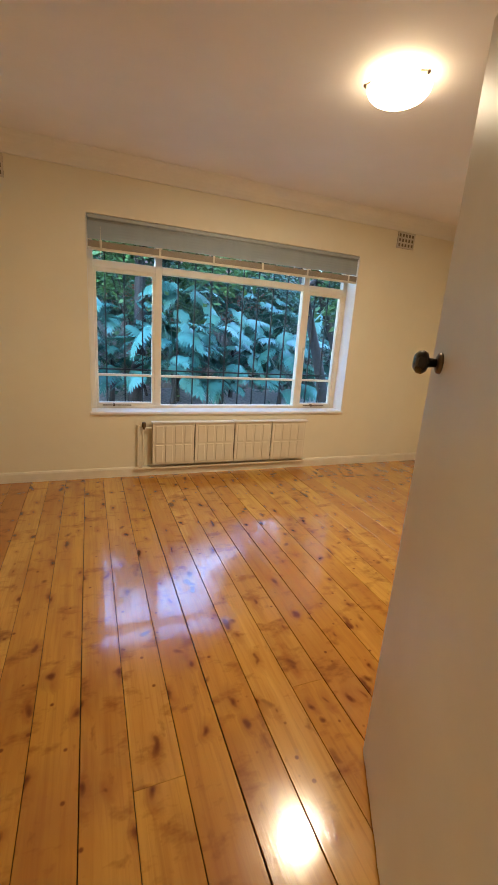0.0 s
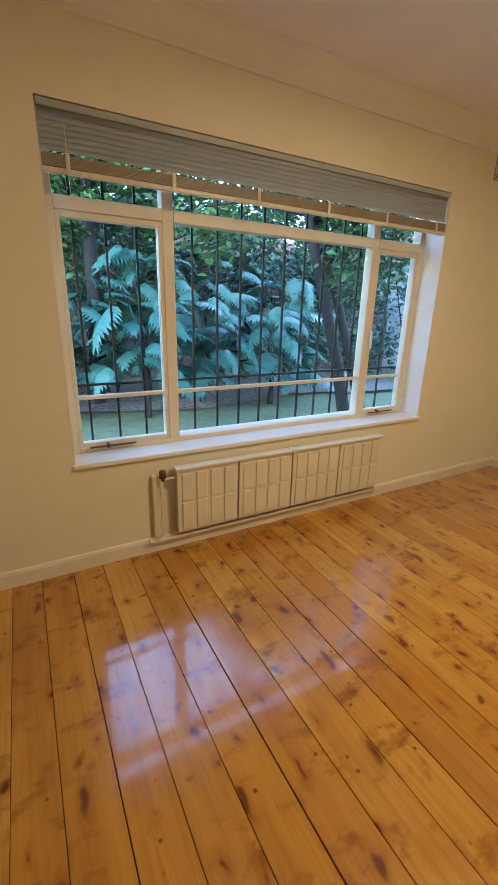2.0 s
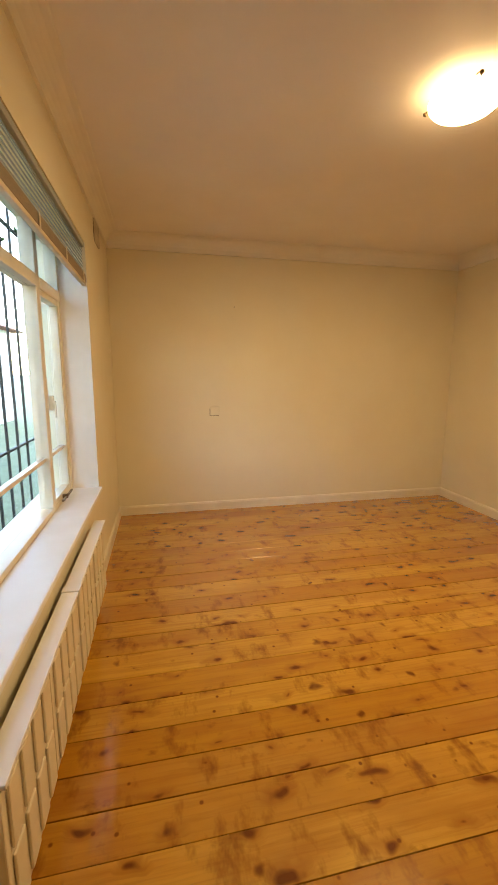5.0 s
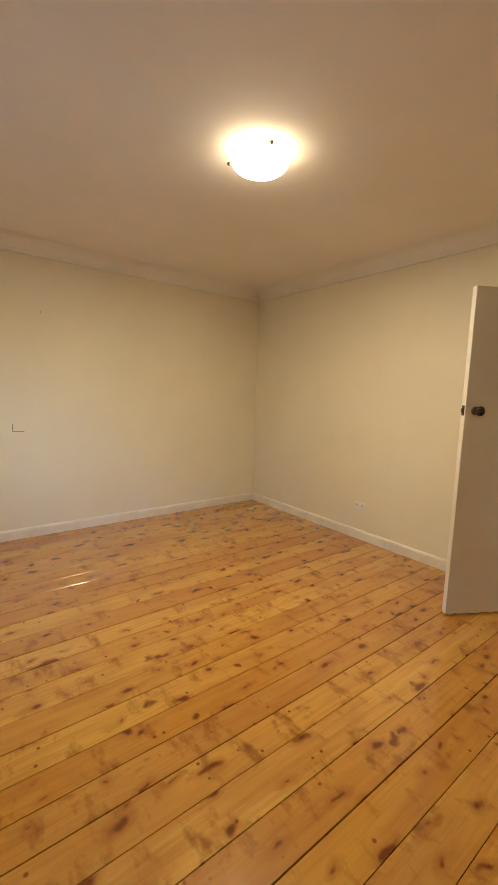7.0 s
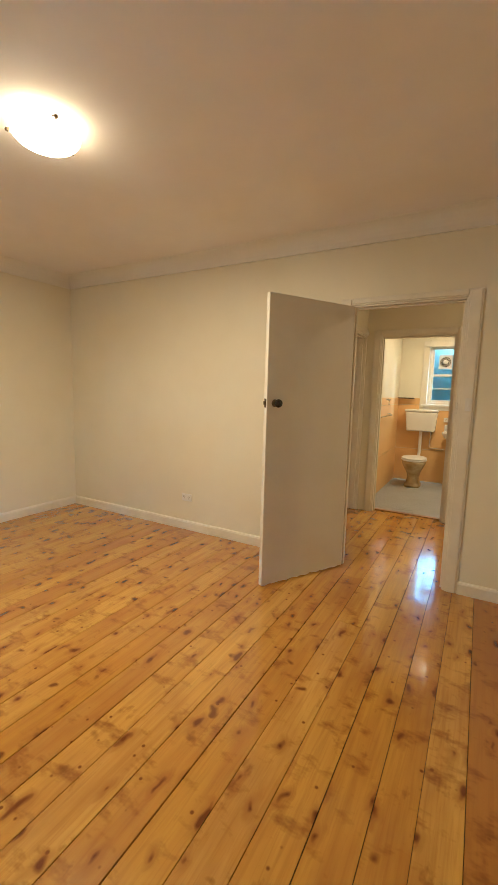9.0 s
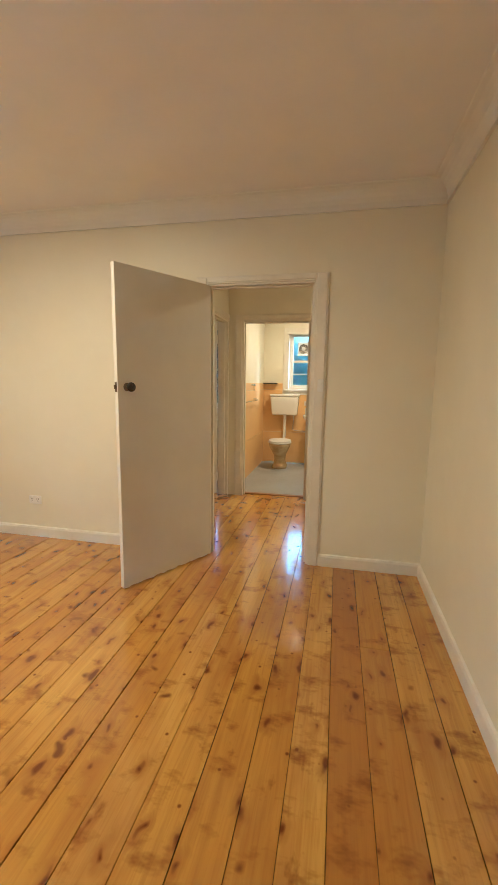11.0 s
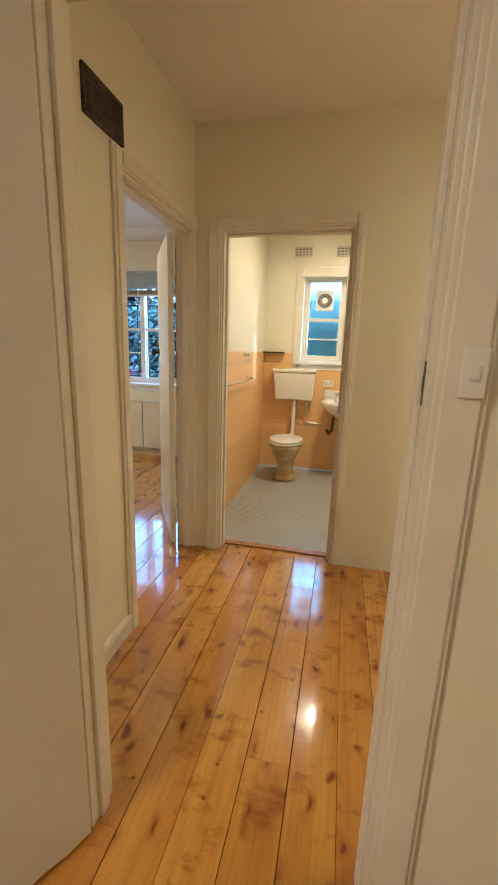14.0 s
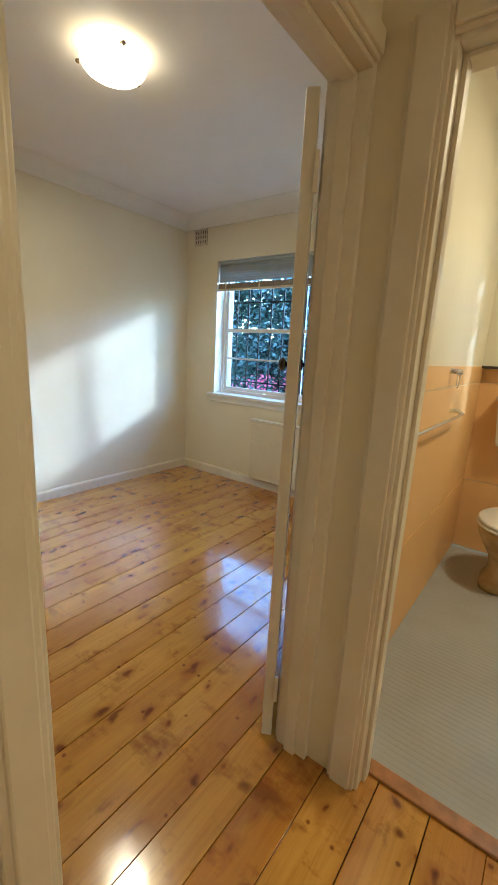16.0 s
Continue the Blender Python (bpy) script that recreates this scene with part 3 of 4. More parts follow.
# ---- lamps ----
def ceiling_lamp(label, x, y, top, power, glow):
    e = thing("ceiling_lamp", label, "ceiling lamp", pose(x, y, top))
    R = 0.15
    prof = [(R, -0.045)] + [(R * math.cos(a), -0.045 - 0.062 * math.sin(a)) for a in [radians(k) for k in range(8, 86, 11)]] + [(0.0, -0.107)]
    gm, nt, b = material("lit_opal_glass")
    b.inputs["Base Color"].default_value = (0.85, 0.80, 0.70, 1)
    b.inputs["Emission Color"].default_value = (*WARM, 1)
    b.inputs["Emission Strength"].default_value = glow * 0.17
    b.inputs["Roughness"].default_value = 0.2
    rm, nt2, b2 = material("dim_opal_rim")
    b2.inputs["Base Color"].default_value = (0.85, 0.80, 0.70, 1)
    b2.inputs["Emission Color"].default_value = (*WARM, 1)
    b2.inputs["Emission Strength"].default_value = glow * 0.06
    tagged(lathe("shade", prof[3:], gm, e, None, 40, closed=False), "glowing opal glass dish")
    tagged(lathe("rim", prof[:4], rm, e, None, 40, closed=False), "dimmer upper rim of the glass dish")
    # opaque inner dish, added to keep the shade's emission off the ceiling
    lathe("glow_block", [(r * 0.965, z + 0.003) for r, z in prof], M_PLASTIC, e, None, 40, closed=False)
    lathe("base", [(0.0, -0.022), (0.05, -0.022), (0.058, -0.015), (0.06, 0.0)], M_PLASTIC, e, None, 28)
    for k in range(3):
        a = radians(40 + 120 * k)
        c, s = math.cos(a), math.sin(a)
        tube("clip", [(0.05 * c, 0.05 * s, -0.012), (0.12 * c, 0.12 * s, -0.02), (0.158 * c, 0.158 * s, -0.036), (0.162 * c, 0.162 * s, -0.056)], 0.003, M_BRONZE, e)
        lathe("finial", [(0, 0.009), (0.007, 0.006), (0.009, 0), (0.007, -0.006), (0, -0.009)], M_BRONZE, e, Matrix.Translation((0.166 * c, 0.166 * s, -0.045)), 12)
    lp = new("bulb", bpy.data.lights.new("bulb", "POINT"))
    lp.data.energy, lp.data.color, lp.data.shadow_soft_size = power, WARM, 0.03
    lp.parent, lp.location = e, (0, 0, -0.062)
    # added disc light under the dish, throws the room's light downward only
    dn = new("glow", bpy.data.lights.new("glow", "AREA"))
    dn.data.shape, dn.data.size, dn.data.energy, dn.data.color = "DISK", 0.19, glow * 0.12, WARM
    dn.parent, dn.location = e, (0, 0, -0.109)
    return e


ceiling_lamp("lit opal glass dish lamp with brass clips on the ceiling", 2.425, 2.85, H, 0.12, 19.0)
ceiling_lamp("lit opal glass dish lamp on the second bedroom ceiling", 3.20, -0.95, H2, 0.12, 8.5)
ceiling_lamp("lit opal glass dish lamp on the bathroom ceiling", 0.81, -1.88, H, 0.50, 8.5)
# added fill lamp, out of view, to lift the dark hall
ceiling_lamp("unseen dish lamp added to brighten the hall", -0.75, 0.10, H, 0.12, 6.5)


# ---- bedroom things ----
def air_vent(label, x, z, y, s, w2=0.105, h2=0.075):
    e = thing("air_vent", label, "air vent", pose(x, y, z), "wall air vents")
    # flat sheet coloured dark for the shade inside the vent holes
    boxes("backing", [(-w2, w2, *sorted((0, s * 0.003)), -h2, h2)], M_SHADE, e)
    d = [(-w2, w2, *sorted((s * 0.003, s * 0.010)), -h2 + k * (2 * h2 - 0.016) / 3, -h2 + k * (2 * h2 - 0.016) / 3 + 0.016) for k in range(4)]
    boxes("grille", d + [(-w2 + k * (2 * w2 - 0.013) / 5, -w2 + k * (2 * w2 - 0.013) / 5 + 0.013, *sorted((s * 0.004, s * 0.012)), -h2, h2) for k in range(6)], M_VENT, e, 0.001)
    return e


air_vent("cream plaster wall vent with square holes", 0.358, 2.375, Y1, -1)
air_vent("cream plaster wall vent with square holes", 4.045, 2.375, Y1, -1)
air_vent("cream plaster vent in the bathroom wall", 1.355, 2.385, YB, 1, 0.095, 0.05)
air_vent("cream plaster vent in the bathroom wall", 0.915, 2.385, YB, 1, 0.095, 0.05)
air_vent("cream plaster vent in the second bedroom wall", 4.485, 2.465, YB, 1, 0.085, 0.075)


def radiator(label, x0, n, sw, z0, z1, yb, s, valve, fluted=True):
    """Panel radiator of n fluted sections; s is the way into the room along y."""
    e = thing("radiator", label, "radiator")
    for i in range(n):
        a, b = x0 + i * sw + 0.005, x0 + (i + 1) * sw - 0.005
        bm = bmesh.new()
        box(bm, a, b, *sorted((yb + s * 0.04, yb + s * 0.075)), z0, z1)
        k, zm = 4, z0 + (z1 - z0) * 0.5
        fw = (b - a - 0.03) / k
        for j in range(k if fluted else 0):
            for p, q in ((z0 + 0.02, zm - 0.008), (zm + 0.008, z1 - 0.025)):
                box(bm, a + 0.015 + j * fw + 0.011, a + 0.015 + (j + 1) * fw - 0.011, *sorted((yb + s * 0.075, yb + s * 0.084)), p, q)
        if not fluted:
            box(bm, a + 0.004, b - 0.004, *sorted((yb + s * 0.075, yb + s * 0.079)), z0 + 0.075, zm + 0.09)
            box(bm, a + 0.004, b - 0.004, *sorted((yb + s * 0.075, yb + s * 0.079)), zm + 0.097, z1 - 0.03)
        finish("section", bm, M_RAD, e, False, 0.004 if fluted else 0.002)
    # dark strips painted in for the shade between sections
    for i in range(1, n):
        boxes("gap", [(x0 + i * sw - 0.005, x0 + i * sw + 0.005, *sorted((yb + s * 0.04, yb + s * 0.06)), z0 + 0.03, z1 - 0.02)], M_HOLE, e)
    x1 = x0 + n * sw
    boxes("top_grille", [(x0 - 0.004, x1 + 0.004, *sorted((yb + s * 0.03, yb + s * 0.092)), z1, z1 + 0.014), ((x0 + x1) / 2 - 0.02, (x0 + x1) / 2 + 0.02, *sorted((yb + s * 0.028, yb + s * 0.096)), z1 - 0.002, z1 + 0.02)], M_SILL, e, 0.003)
    for xb in (x0 + 0.1, x1 - 0.13):
        boxes("bracket", [(xb, xb + 0.03, *sorted((yb, yb + s * 0.04)), z0 + 0.05, z1 - 0.05)], M_RAD, e)
    if valve:
        tagged(tube("pipe", [(x0 - 0.005, yb + s * 0.05, z1 - 0.05), (x0 - 0.07, yb + s * 0.05, z1 - 0.05), (x0 - 0.08, yb + s * 0.05, z1 - 0.07), (x0 - 0.08, yb + s * 0.05, z0 + 0.0), (x0 - 0.11, yb + s * 0.05, z0 - 0.025)], 0.010, M_RAD, e), "cream painted feed pipe")
        tagged(lathe("valve", [(0, 0.045), (0.017, 0.043), (0.020, 0.03), (0.020, 0.0), (0.012, -0.004), (0.012, -0.02), (0, -0.02)], M_BRONZE, e, Matrix.Translation((x0 - 0.07, yb + s * 0.05, z1 - 0.04)), 20), "brass radiator valve")
        boxes("plinth", [(x0 - 0.16, x1 + 0.03, *sorted((yb + s * 0.018, yb + s * 0.05)), z0 - 0.05, z0 - 0.03)], M_RAD, e, 0.006)
        boxes("side_plate", [(x0 - 0.125, x0 - 0.1, *sorted((yb, yb + s * 0.035)), z0 - 0.02, z1 - 0.03)], M_RAD, e, 0.004)
    else:
        boxes("plinth", [(x0 - 0.02, x1 + 0.02, *sorted((yb + s * 0.018, yb + s * 0.05)), z0 - 0.03, z0 - 0.012)], M_RAD, e, 0.006)
    return e


radiator("cream enamelled panel radiator below the garden window", 1.50, 4, 0.395, 0.12, 0.515, Y1, -1, True)
radiator("cream enamelled panel radiator below the second bedroom window", 2.40, 3, 0.425, 0.10, 0.69, YB, 1, False, False)


def wall_plate(name, label, category, m, w2, h2, bits):
    e = thing(name, label, category, m)
    boxes("plate", [(-w2, w2, -0.009, 0, -h2, h2)], M_PLASTIC if bits else M_WALL, e, 0.003)
    if not bits:
        # the plate's shadow on the wall, laid on as thin dark strips
        tagged(boxes("shadow_line", [(-w2 - 0.005, -w2, -0.002, 0, -h2 - 0.005, h2 * 0.5), (-w2, w2 * 0.9, -0.002, 0, -h2 - 0.005, -h2)], M_SHADE, e), "painted shadow line along two edges of the plate")
    if bits == "outlet":
        tagged(boxes("slots", [(x + dx - 0.002, x + dx + 0.002, -0.0105, -0.009, dz - 0.006, dz + 0.006) for x in (-0.028, 0.028) for dx, dz in ((-0.008, 0.008), (0.008, 0.008), (0, -0.009))], M_SHADE, e), kind="stuff")
        for x in (-0.028, 0.028):
            boxes("switch", [(x - 0.006, x + 0.006, -0.013, -0.009, 0.02, 0.031)], M_PLASTIC, e, 0.001)
    elif bits == "switch":
        boxes("switch", [(-0.007, 0.007, -0.015, -0.009, -0.012, 0.012)], M_PLASTIC, e, 0.002)
    return e


wall_plate("power_outlet", "cream plastic double power outlet above the skirting", "power outlet", pose(3.01, Y0, 0.323, 0, 0, 180), 0.058, 0.036, "outlet")
wall_plate("light_switch", "cream plastic light switch on the door architrave", "light switch", pose(0.640, Y0 + 0.022, 1.326, 0, 0, 180), 0.021, 0.043, "switch")
wall_plate("blank_plate", "painted-over blank plate on the bedroom wall", "wall plate", pose(X1, 3.655, 1.01, 0, 0, -90), 0.045, 0.045, "")
tagged(tube("nail", [(X1 + 0.01, 3.46, 1.994), (X1 - 0.018, 3.46, 2.0)], 0.0028, M_BRONZE), "small bare nail in the cream wall", "nail")

# dark louvre high on the hall wall
lv = thing("louvre_vent", "dark brown louvred vent high on the hall wall", "air vent", pose(0, 0.012, 0.04))
boxes("backing", [(XH1 - 0.004, XH1, 0.155, 0.41, 2.07, 2.215)], M_HOLE, lv)
boxes("frame", [(XH1 - 0.012, XH1 - 0.004, 0.155, 0.41, 2.07, 2.08), (XH1 - 0.012, XH1 - 0.004, 0.155, 0.41, 2.205, 2.215), (XH1 - 0.012, XH1 - 0.004, 0.155, 0.165, 2.08, 2.205), (XH1 - 0.012, XH1 - 0.004, 0.40, 0.41, 2.08, 2.205)], M_LOUVRE, lv)
for i in range(8):
    boxes("slat", [(-0.005, 0.004, 0.165, 0.40, -0.005, 0.005)], M_LOUVRE, lv, 0, pose(XH1 - 0.008, 0, 2.088 + i * 0.0158, 0, 30, 0))


# ---- bathroom ----
def wall_panels():
    e = thing("dado_panelling", "peach glossy wall panelling with a band along the top", "wall panelling", kind="structure")
    t = 0.006
    for z0, z1 in ((0.0, 0.52), (0.525, 1.225), (1.23, 1.335)):
        boxes("panel", [(XB - t, XB, YB + t, -0.815, z0, z1)], M_PEACH, e, 0.002)
        for a, b in ((-0.35, BX0 - 0.06), (BX0 - 0.06, BX1 + 0.09), (BX1 + 0.09, XB - t)):
            boxes("panel", [(a, b, YB, YB + t, z0, min(z1, 1.16 if a == BX0 - 0.06 else z1))], M_PEACH, e, 0.002) if not (a == BX0 - 0.06 and z0 > 1.2) else None


wall_panels()


def toilet():
    e = thing("toilet", "white toilet with a wall cistern and yellowed pedestal", "toilet")
    cx, cy = 1.385, -2.42
    # pan with a flared foot
    bm = bmesh.new()
    rings = []
    for z, rx, ry, oy in ((0.0, 0.115, 0.16, -0.02), (0.035, 0.115, 0.16, -0.02), (0.05, 0.098, 0.135, -0.03), (0.12, 0.085, 0.115, -0.04), (0.20, 0.092, 0.13, -0.03), (0.29, 0.135, 0.18, 0.0), (0.36, 0.165, 0.215, 0.01), (0.40, 0.17, 0.225, 0.01)):
        ring = []
        for i in range(28):
            a = 2 * math.pi * i / 28
            c, s = math.cos(a), math.sin(a)
            p = 0.55 if z < 0.06 else 0.85
            ring.append(bm.verts.new((cx + rx * math.copysign(abs(c) ** p, c), cy + oy + ry * math.copysign(abs(s) ** p, s), z)))
        rings.append(ring)
    for r0, r1 in zip(rings, rings[1:]):
        for i in range(28):
            bm.faces.new((r0[i], r0[(i + 1) % 28], r1[(i + 1) % 28], r1[i]))
    bm.faces.new(rings[0][::-1])
    bm.faces.new(rings[-1])
    tagged(finish("pan", bm, M_OLDCER, e, True), "yellowed ceramic pedestal pan")
    for nm, z0, z1, k in (("seat", 0.402, 0.425, 1.06), ("lid", 0.427, 0.448, 1.03)):
        prof = [(0, z0), (0.96, z0), (1.0, z0 + 0.006), (1.0, z1 - 0.008), (0.95, z1), (0, z1)]
        lathe(nm, [(r, z) for r, z in prof], M_PLASTIC, e, pose(cx, cy + 0.01, 0), 36, 0.172 * k, 0.225 * k)
    # cistern, narrower at the foot
    bm = bmesh.new()
    x0, x1, y0, y1, z0, z1 = 1.135, 1.605, -2.86, -2.70, 0.815, 1.12
    v = box(bm, x0, x1, y0, y1, z0, z1)
    for p in v:
        if p.co.z < z0 + 0.01:
            p.co.x += 0.028 if p.co.x < cx else -0.028
            if p.co.y > -2.75:
                p.co.y -= 0.025
    finish("cistern", bm, M_CERAMIC, e, False, 0.022, None, 4)
    boxes("cistern_lid", [(x0 - 0.008, x1 + 0.008, y0, y1 + 0.008, 1.122, 1.158)], M_CERAMIC, e, 0.014)
    boxes("button", [(cx - 0.025, cx + 0.025, -2.79, -2.75, 1.158, 1.165)], M_PLASTIC, e, 0.003)
    tube("flush_pipe", [(cx - 0.02, -2.80, 0.82), (cx - 0.02, -2.80, 0.5), (cx - 0.015, -2.78, 0.42), (cx, -2.62, 0.36)], 0.024, M_PLASTIC, e)
    tagged(tube("supply_pipe", [(1.22, -2.81, 0.82), (1.22, -2.81, 0.78), (1.225, -2.84, 0.70), (1.235, -2.845, 0.58), (1.21, -2.845, 0.555), (1.01, -2.845, 0.545)], 0.008, M_CHROME, e), "thin metal supply pipe")
    tagged(lathe("stop_tap", [(0, 0.03), (0.014, 0.028), (0.016, 0.0), (0.01, -0.02), (0, -0.02)], M_CHROME, e, Matrix.Translation((1.22, -2.81, 0.78)), 16), "chrome stop tap")


def basin():
    e = thing("wash_basin", "white ceramic pedestal wash basin with chrome taps", "wash basin")
    cx, cy = 0.765, -2.62
    bm = bmesh.new()
    rings = []
    for z, rx, ry in ((0.66, 0.10, 0.09), (0.70, 0.17, 0.15), (0.76, 0.25, 0.21), (0.81, 0.282, 0.235), (0.835, 0.285, 0.24), (0.842, 0.27, 0.225), (0.835, 0.235, 0.17), (0.77, 0.20, 0.14), (0.72, 0.10, 0.08)):
        ring = []
        for i in range(32):
            a = 2 * math.pi * i / 32
            c, s = math.cos(a), math.sin(a)
            q = 0.6 if s < 0 else 0.8
            ring.append(bm.verts.new((cx + rx * math.copysign(abs(c) ** 0.75, c), cy + ry * math.copysign(abs(s) ** q, s), z)))
        rings.append(ring)
    for r0, r1 in zip(rings, rings[1:]):
        for i in range(32):
            bm.faces.new((r0[i], r0[(i + 1) % 32], r1[(i + 1) % 32], r1[i]))
    bm.faces.new(rings[0][::-1])
    bm.faces.new(rings[-1])
    finish("bowl", bm, M_CERAMIC, e, True)
    lathe("pedestal", [(0.125, 0.0), (0.125, 0.02), (0.105, 0.05), (0.088, 0.20), (0.085, 0.5), (0.11, 0.67), (0.0, 0.67)], M_CERAMIC, e, pose(cx, cy - 0.02, 0), 28)
    boxes("upstand", [(cx - 0.27, cx + 0.27, -2.862, -2.835, 0.80, 0.935)], M_CERAMIC, e, 0.012)
    for dx in (-0.13, 0.13):
        tagged(lathe("tap", [(0, 0.075), (0.02, 0.07), (0.022, 0.055), (0.012, 0.05), (0.012, 0.02), (0.022, 0.0)], M_CHROME, e, pose(cx + dx, -2.775, 0.842), 20), "chrome tap")
        tube("spout", [(cx + dx, -2.775, 0.872), (cx + dx, -2.72, 0.886), (cx + dx, -2.685, 0.872)], 0.009, M_CHROME, e)
    tagged(tube("waste_trap", [(0.91, -2.75, 0.70), (0.92, -2.77, 0.50), (0.95, -2.80, 0.45), (0.98, -2.845, 0.48)], 0.017, M_BRONZE, e), "tarnished waste trap")


toilet()
basin()
tr = thing("towel_rail", "chrome towel rail on the peach panelled wall", "towel rail")
tube("rail", [(XB - 0.065, -0.95, 1.085), (XB - 0.065, -2.05, 1.085)], 0.008, M_CHROME, tr)
for y in (-1.02, -2.0):
    tube("bracket", [(XB - 0.006, y, 1.10), (XB - 0.045, y, 1.10), (XB - 0.065, y, 1.085)], 0.011, M_CHROME, tr)
rh = thing("towel_ring", "chrome towel ring holder on the peach wall", "towel ring")
tube("arm", [(XB - 0.006, -1.86, 1.31), (XB - 0.04, -1.86, 1.31), (XB - 0.05, -1.88, 1.305)], 0.014, M_CHROME, rh)
tube("ring", [(XB - 0.045, -1.87 + 0.035 * math.sin(a), 1.265 + 0.035 * math.cos(a)) for a in [2 * math.pi * k / 20 for k in range(21)]], 0.003, M_CHROME, rh)
sh = thing("corner_shelf", "small dark metal corner shelf above the panelling", "shelf")
boxes("plate", [(1.50, XB - 0.01, YB + 0.006, YB + 0.09, 1.322, 1.328)], M_LOUVRE, sh, 0.002)
boxes("lip", [(1.50, XB - 0.01, YB + 0.086, YB + 0.09, 1.328, 1.34)], M_LOUVRE, sh)
so = wall_plate("socket_box", "cream plastic socket box above the basin", "power outlet", pose(0.998, YB + 0.016, 1.01, 0, 0, 180), 0.055, 0.035, "outlet")
mc = thing("mirror_cabinet", "white wall cabinet with a closed door beside the window", "cabinet")
boxes("body", [(0.42, 0.80, YB + 0.001, YB + 0.09, 1.24, 2.13)], M_TRIM, mc, 0.004)
boxes("door", [(0.423, 0.797, YB + 0.092, YB + 0.11, 1.245, 2.125)], M_DOOR, mc, 0.004)
tagged(lathe("knob", [(0, 0.02), (0.009, 0.017), (0.006, 0.0)], M_CHROME, mc, Matrix.Translation((0.77, YB + 0.11, 1.6)) @ pose(0, 0, 0, -90, 0, 0), 16), "tiny chrome knob")

# round exhaust fan set in the upper pane
ef = thing("exhaust_fan", "white square exhaust fan with a round dark grille", "exhaust fan", pose(1.105, -2.995, 1.905))
bm = bmesh.new()
box(bm, -0.095, 0.095, 0.0, 0.02, -0.11, 0.11)
finish("plate", bm, M_PLASTIC, ef, False, 0.006)
FACE = pose(0, 0.02, 0, -90, 0, 0)
lathe("grille_well", [(0.0, 0.002), (0.078, 0.002), (0.080, 0.0)], M_HOLE, ef, FACE, 36)
for r in (0.04, 0.052, 0.064, 0.076):
    tube("ring", [(r * math.cos(a), 0.026, r * math.sin(a)) for a in [2 * math.pi * k / 32 for k in range(33)]], 0.0022, M_RAIL, ef)
lathe("hub", [(0.0, 0.012), (0.025, 0.012), (0.032, 0.006), (0.033, 0.002)], M_PLASTIC, ef, FACE, 28)


# ---- floors ----
def bath_floor():
    e = structure(boxes("floor_bath", [(-0.45, XB, YB, -0.76, -0.10, -0.004)], M_VINYL), "grey mosaic sheet floor of the bathroom", "floor")
    bm = bmesh.new()
    s = 0.026
    for i in range(84):
        for j in range(80):
            x, y = -0.35 + i * s, YB + 0.01 + j * s
            if x + s < XB - 0.006 and y + s < -0.80:
                box(bm, x, x + s - 0.0022, y, y + s - 0.0022, -0.0042, -0.0034)
    tagged(finish("mosaic", bm, M_VINYL, e), "small grey mosaic tiles", kind="stuff")


bath_floor()


# ---- garden ----
def ground():
    bm = bmesh.new()
    n = 48
    def height(x, y):
        d = max(0.0, max(abs(x - 1.7) - 4, abs(y - 1) - 5.2))
        return -0.35 + 0.05 * noise.noise((x * 0.6, y * 0.6, 0)) * min(1, d + 0.3)
    ax = [-400, -150, -60, -25] + [-14 + 32 * i / n for i in range(n + 1)] + [30, 60, 150, 400]
    grid = [[bm.verts.new((x, y, height(x, y))) for y in ax] for x in ax]
    for i in range(len(ax) - 1):
        for j in range(len(ax) - 1):
            bm.faces.new((grid[i][j], grid[i + 1][j], grid[i + 1][j + 1], grid[i][j + 1]))
    return structure(finish("ground", bm, M_LAWN, None, True), "mown green lawn of the garden", "lawn")


ground()
bm = bmesh.new()
for i in range(14):
    for j in range(8):
        x, y = -3.5 + i * 0.9, 9.3 + j * 0.8
        v = [bm.verts.new((x + a * 0.9, y + b * 0.8 + (0.25 * math.sin(x * 1.3 + a) if j == 0 and b == 0 else 0), -0.285 + 0.06 * noise.noise((x + a * 0.9, y + b * 0.8, 3)))) for a, b in ((0, 0), (1, 0), (1, 1), (0, 1))]
        bm.faces.new(v)
bmesh.ops.remove_doubles(bm, verts=bm.verts, dist=0.001)
structure(finish("ground_bed", bm, M_SOIL), "brown leaf litter of the planting bed", "soil")


def leaf_mesh(length, width, lobes):
    """Deeply split leaf: a rib with pointed lobes either side, drooping at the tip."""
    bm = bmesh.new()

    def at(u, v):
        y = u * length
        return (v, y, -0.35 * length * u * u - 0.9 * v * v / width * 0.5 + 0.03)
    rib = [bm.verts.new(at(i / lobes, 0)) for i in range(lobes + 1)]
    for i in range(lobes):
        u = i / lobes
        k = width * (0.55 + 0.45 * math.sin(math.pi * min(1, u + 0.25))) * (1 - 0.75 * u ** 2)
        for s in (-1, 1):
            m1 = bm.verts.new(at(u + 0.05 / lobes + 0.09, s * k * 0.62))
            m2 = bm.verts.new(at(u + 1.02 / lobes + 0.10, s * k * 0.60))
            tip = bm.verts.new(at(u + 0.26, s * k))
            f = [rib[i], rib[i + 1], m2, tip, m1]
            bm.faces.new(f if s > 0 else f[::-1])
    me = bpy.data.meshes.new("leaf")
    bm.to_mesh(me)
    bm.free()
    me.materials.append(M_BIGLEAF)
    me.polygons.foreach_set("use_smooth", [True] * len(me.polygons))
    return me


LEAVES = [leaf_mesh(0.66, 0.33, 9), leaf_mesh(0.55, 0.28, 8), leaf_mesh(0.78, 0.36, 11)]


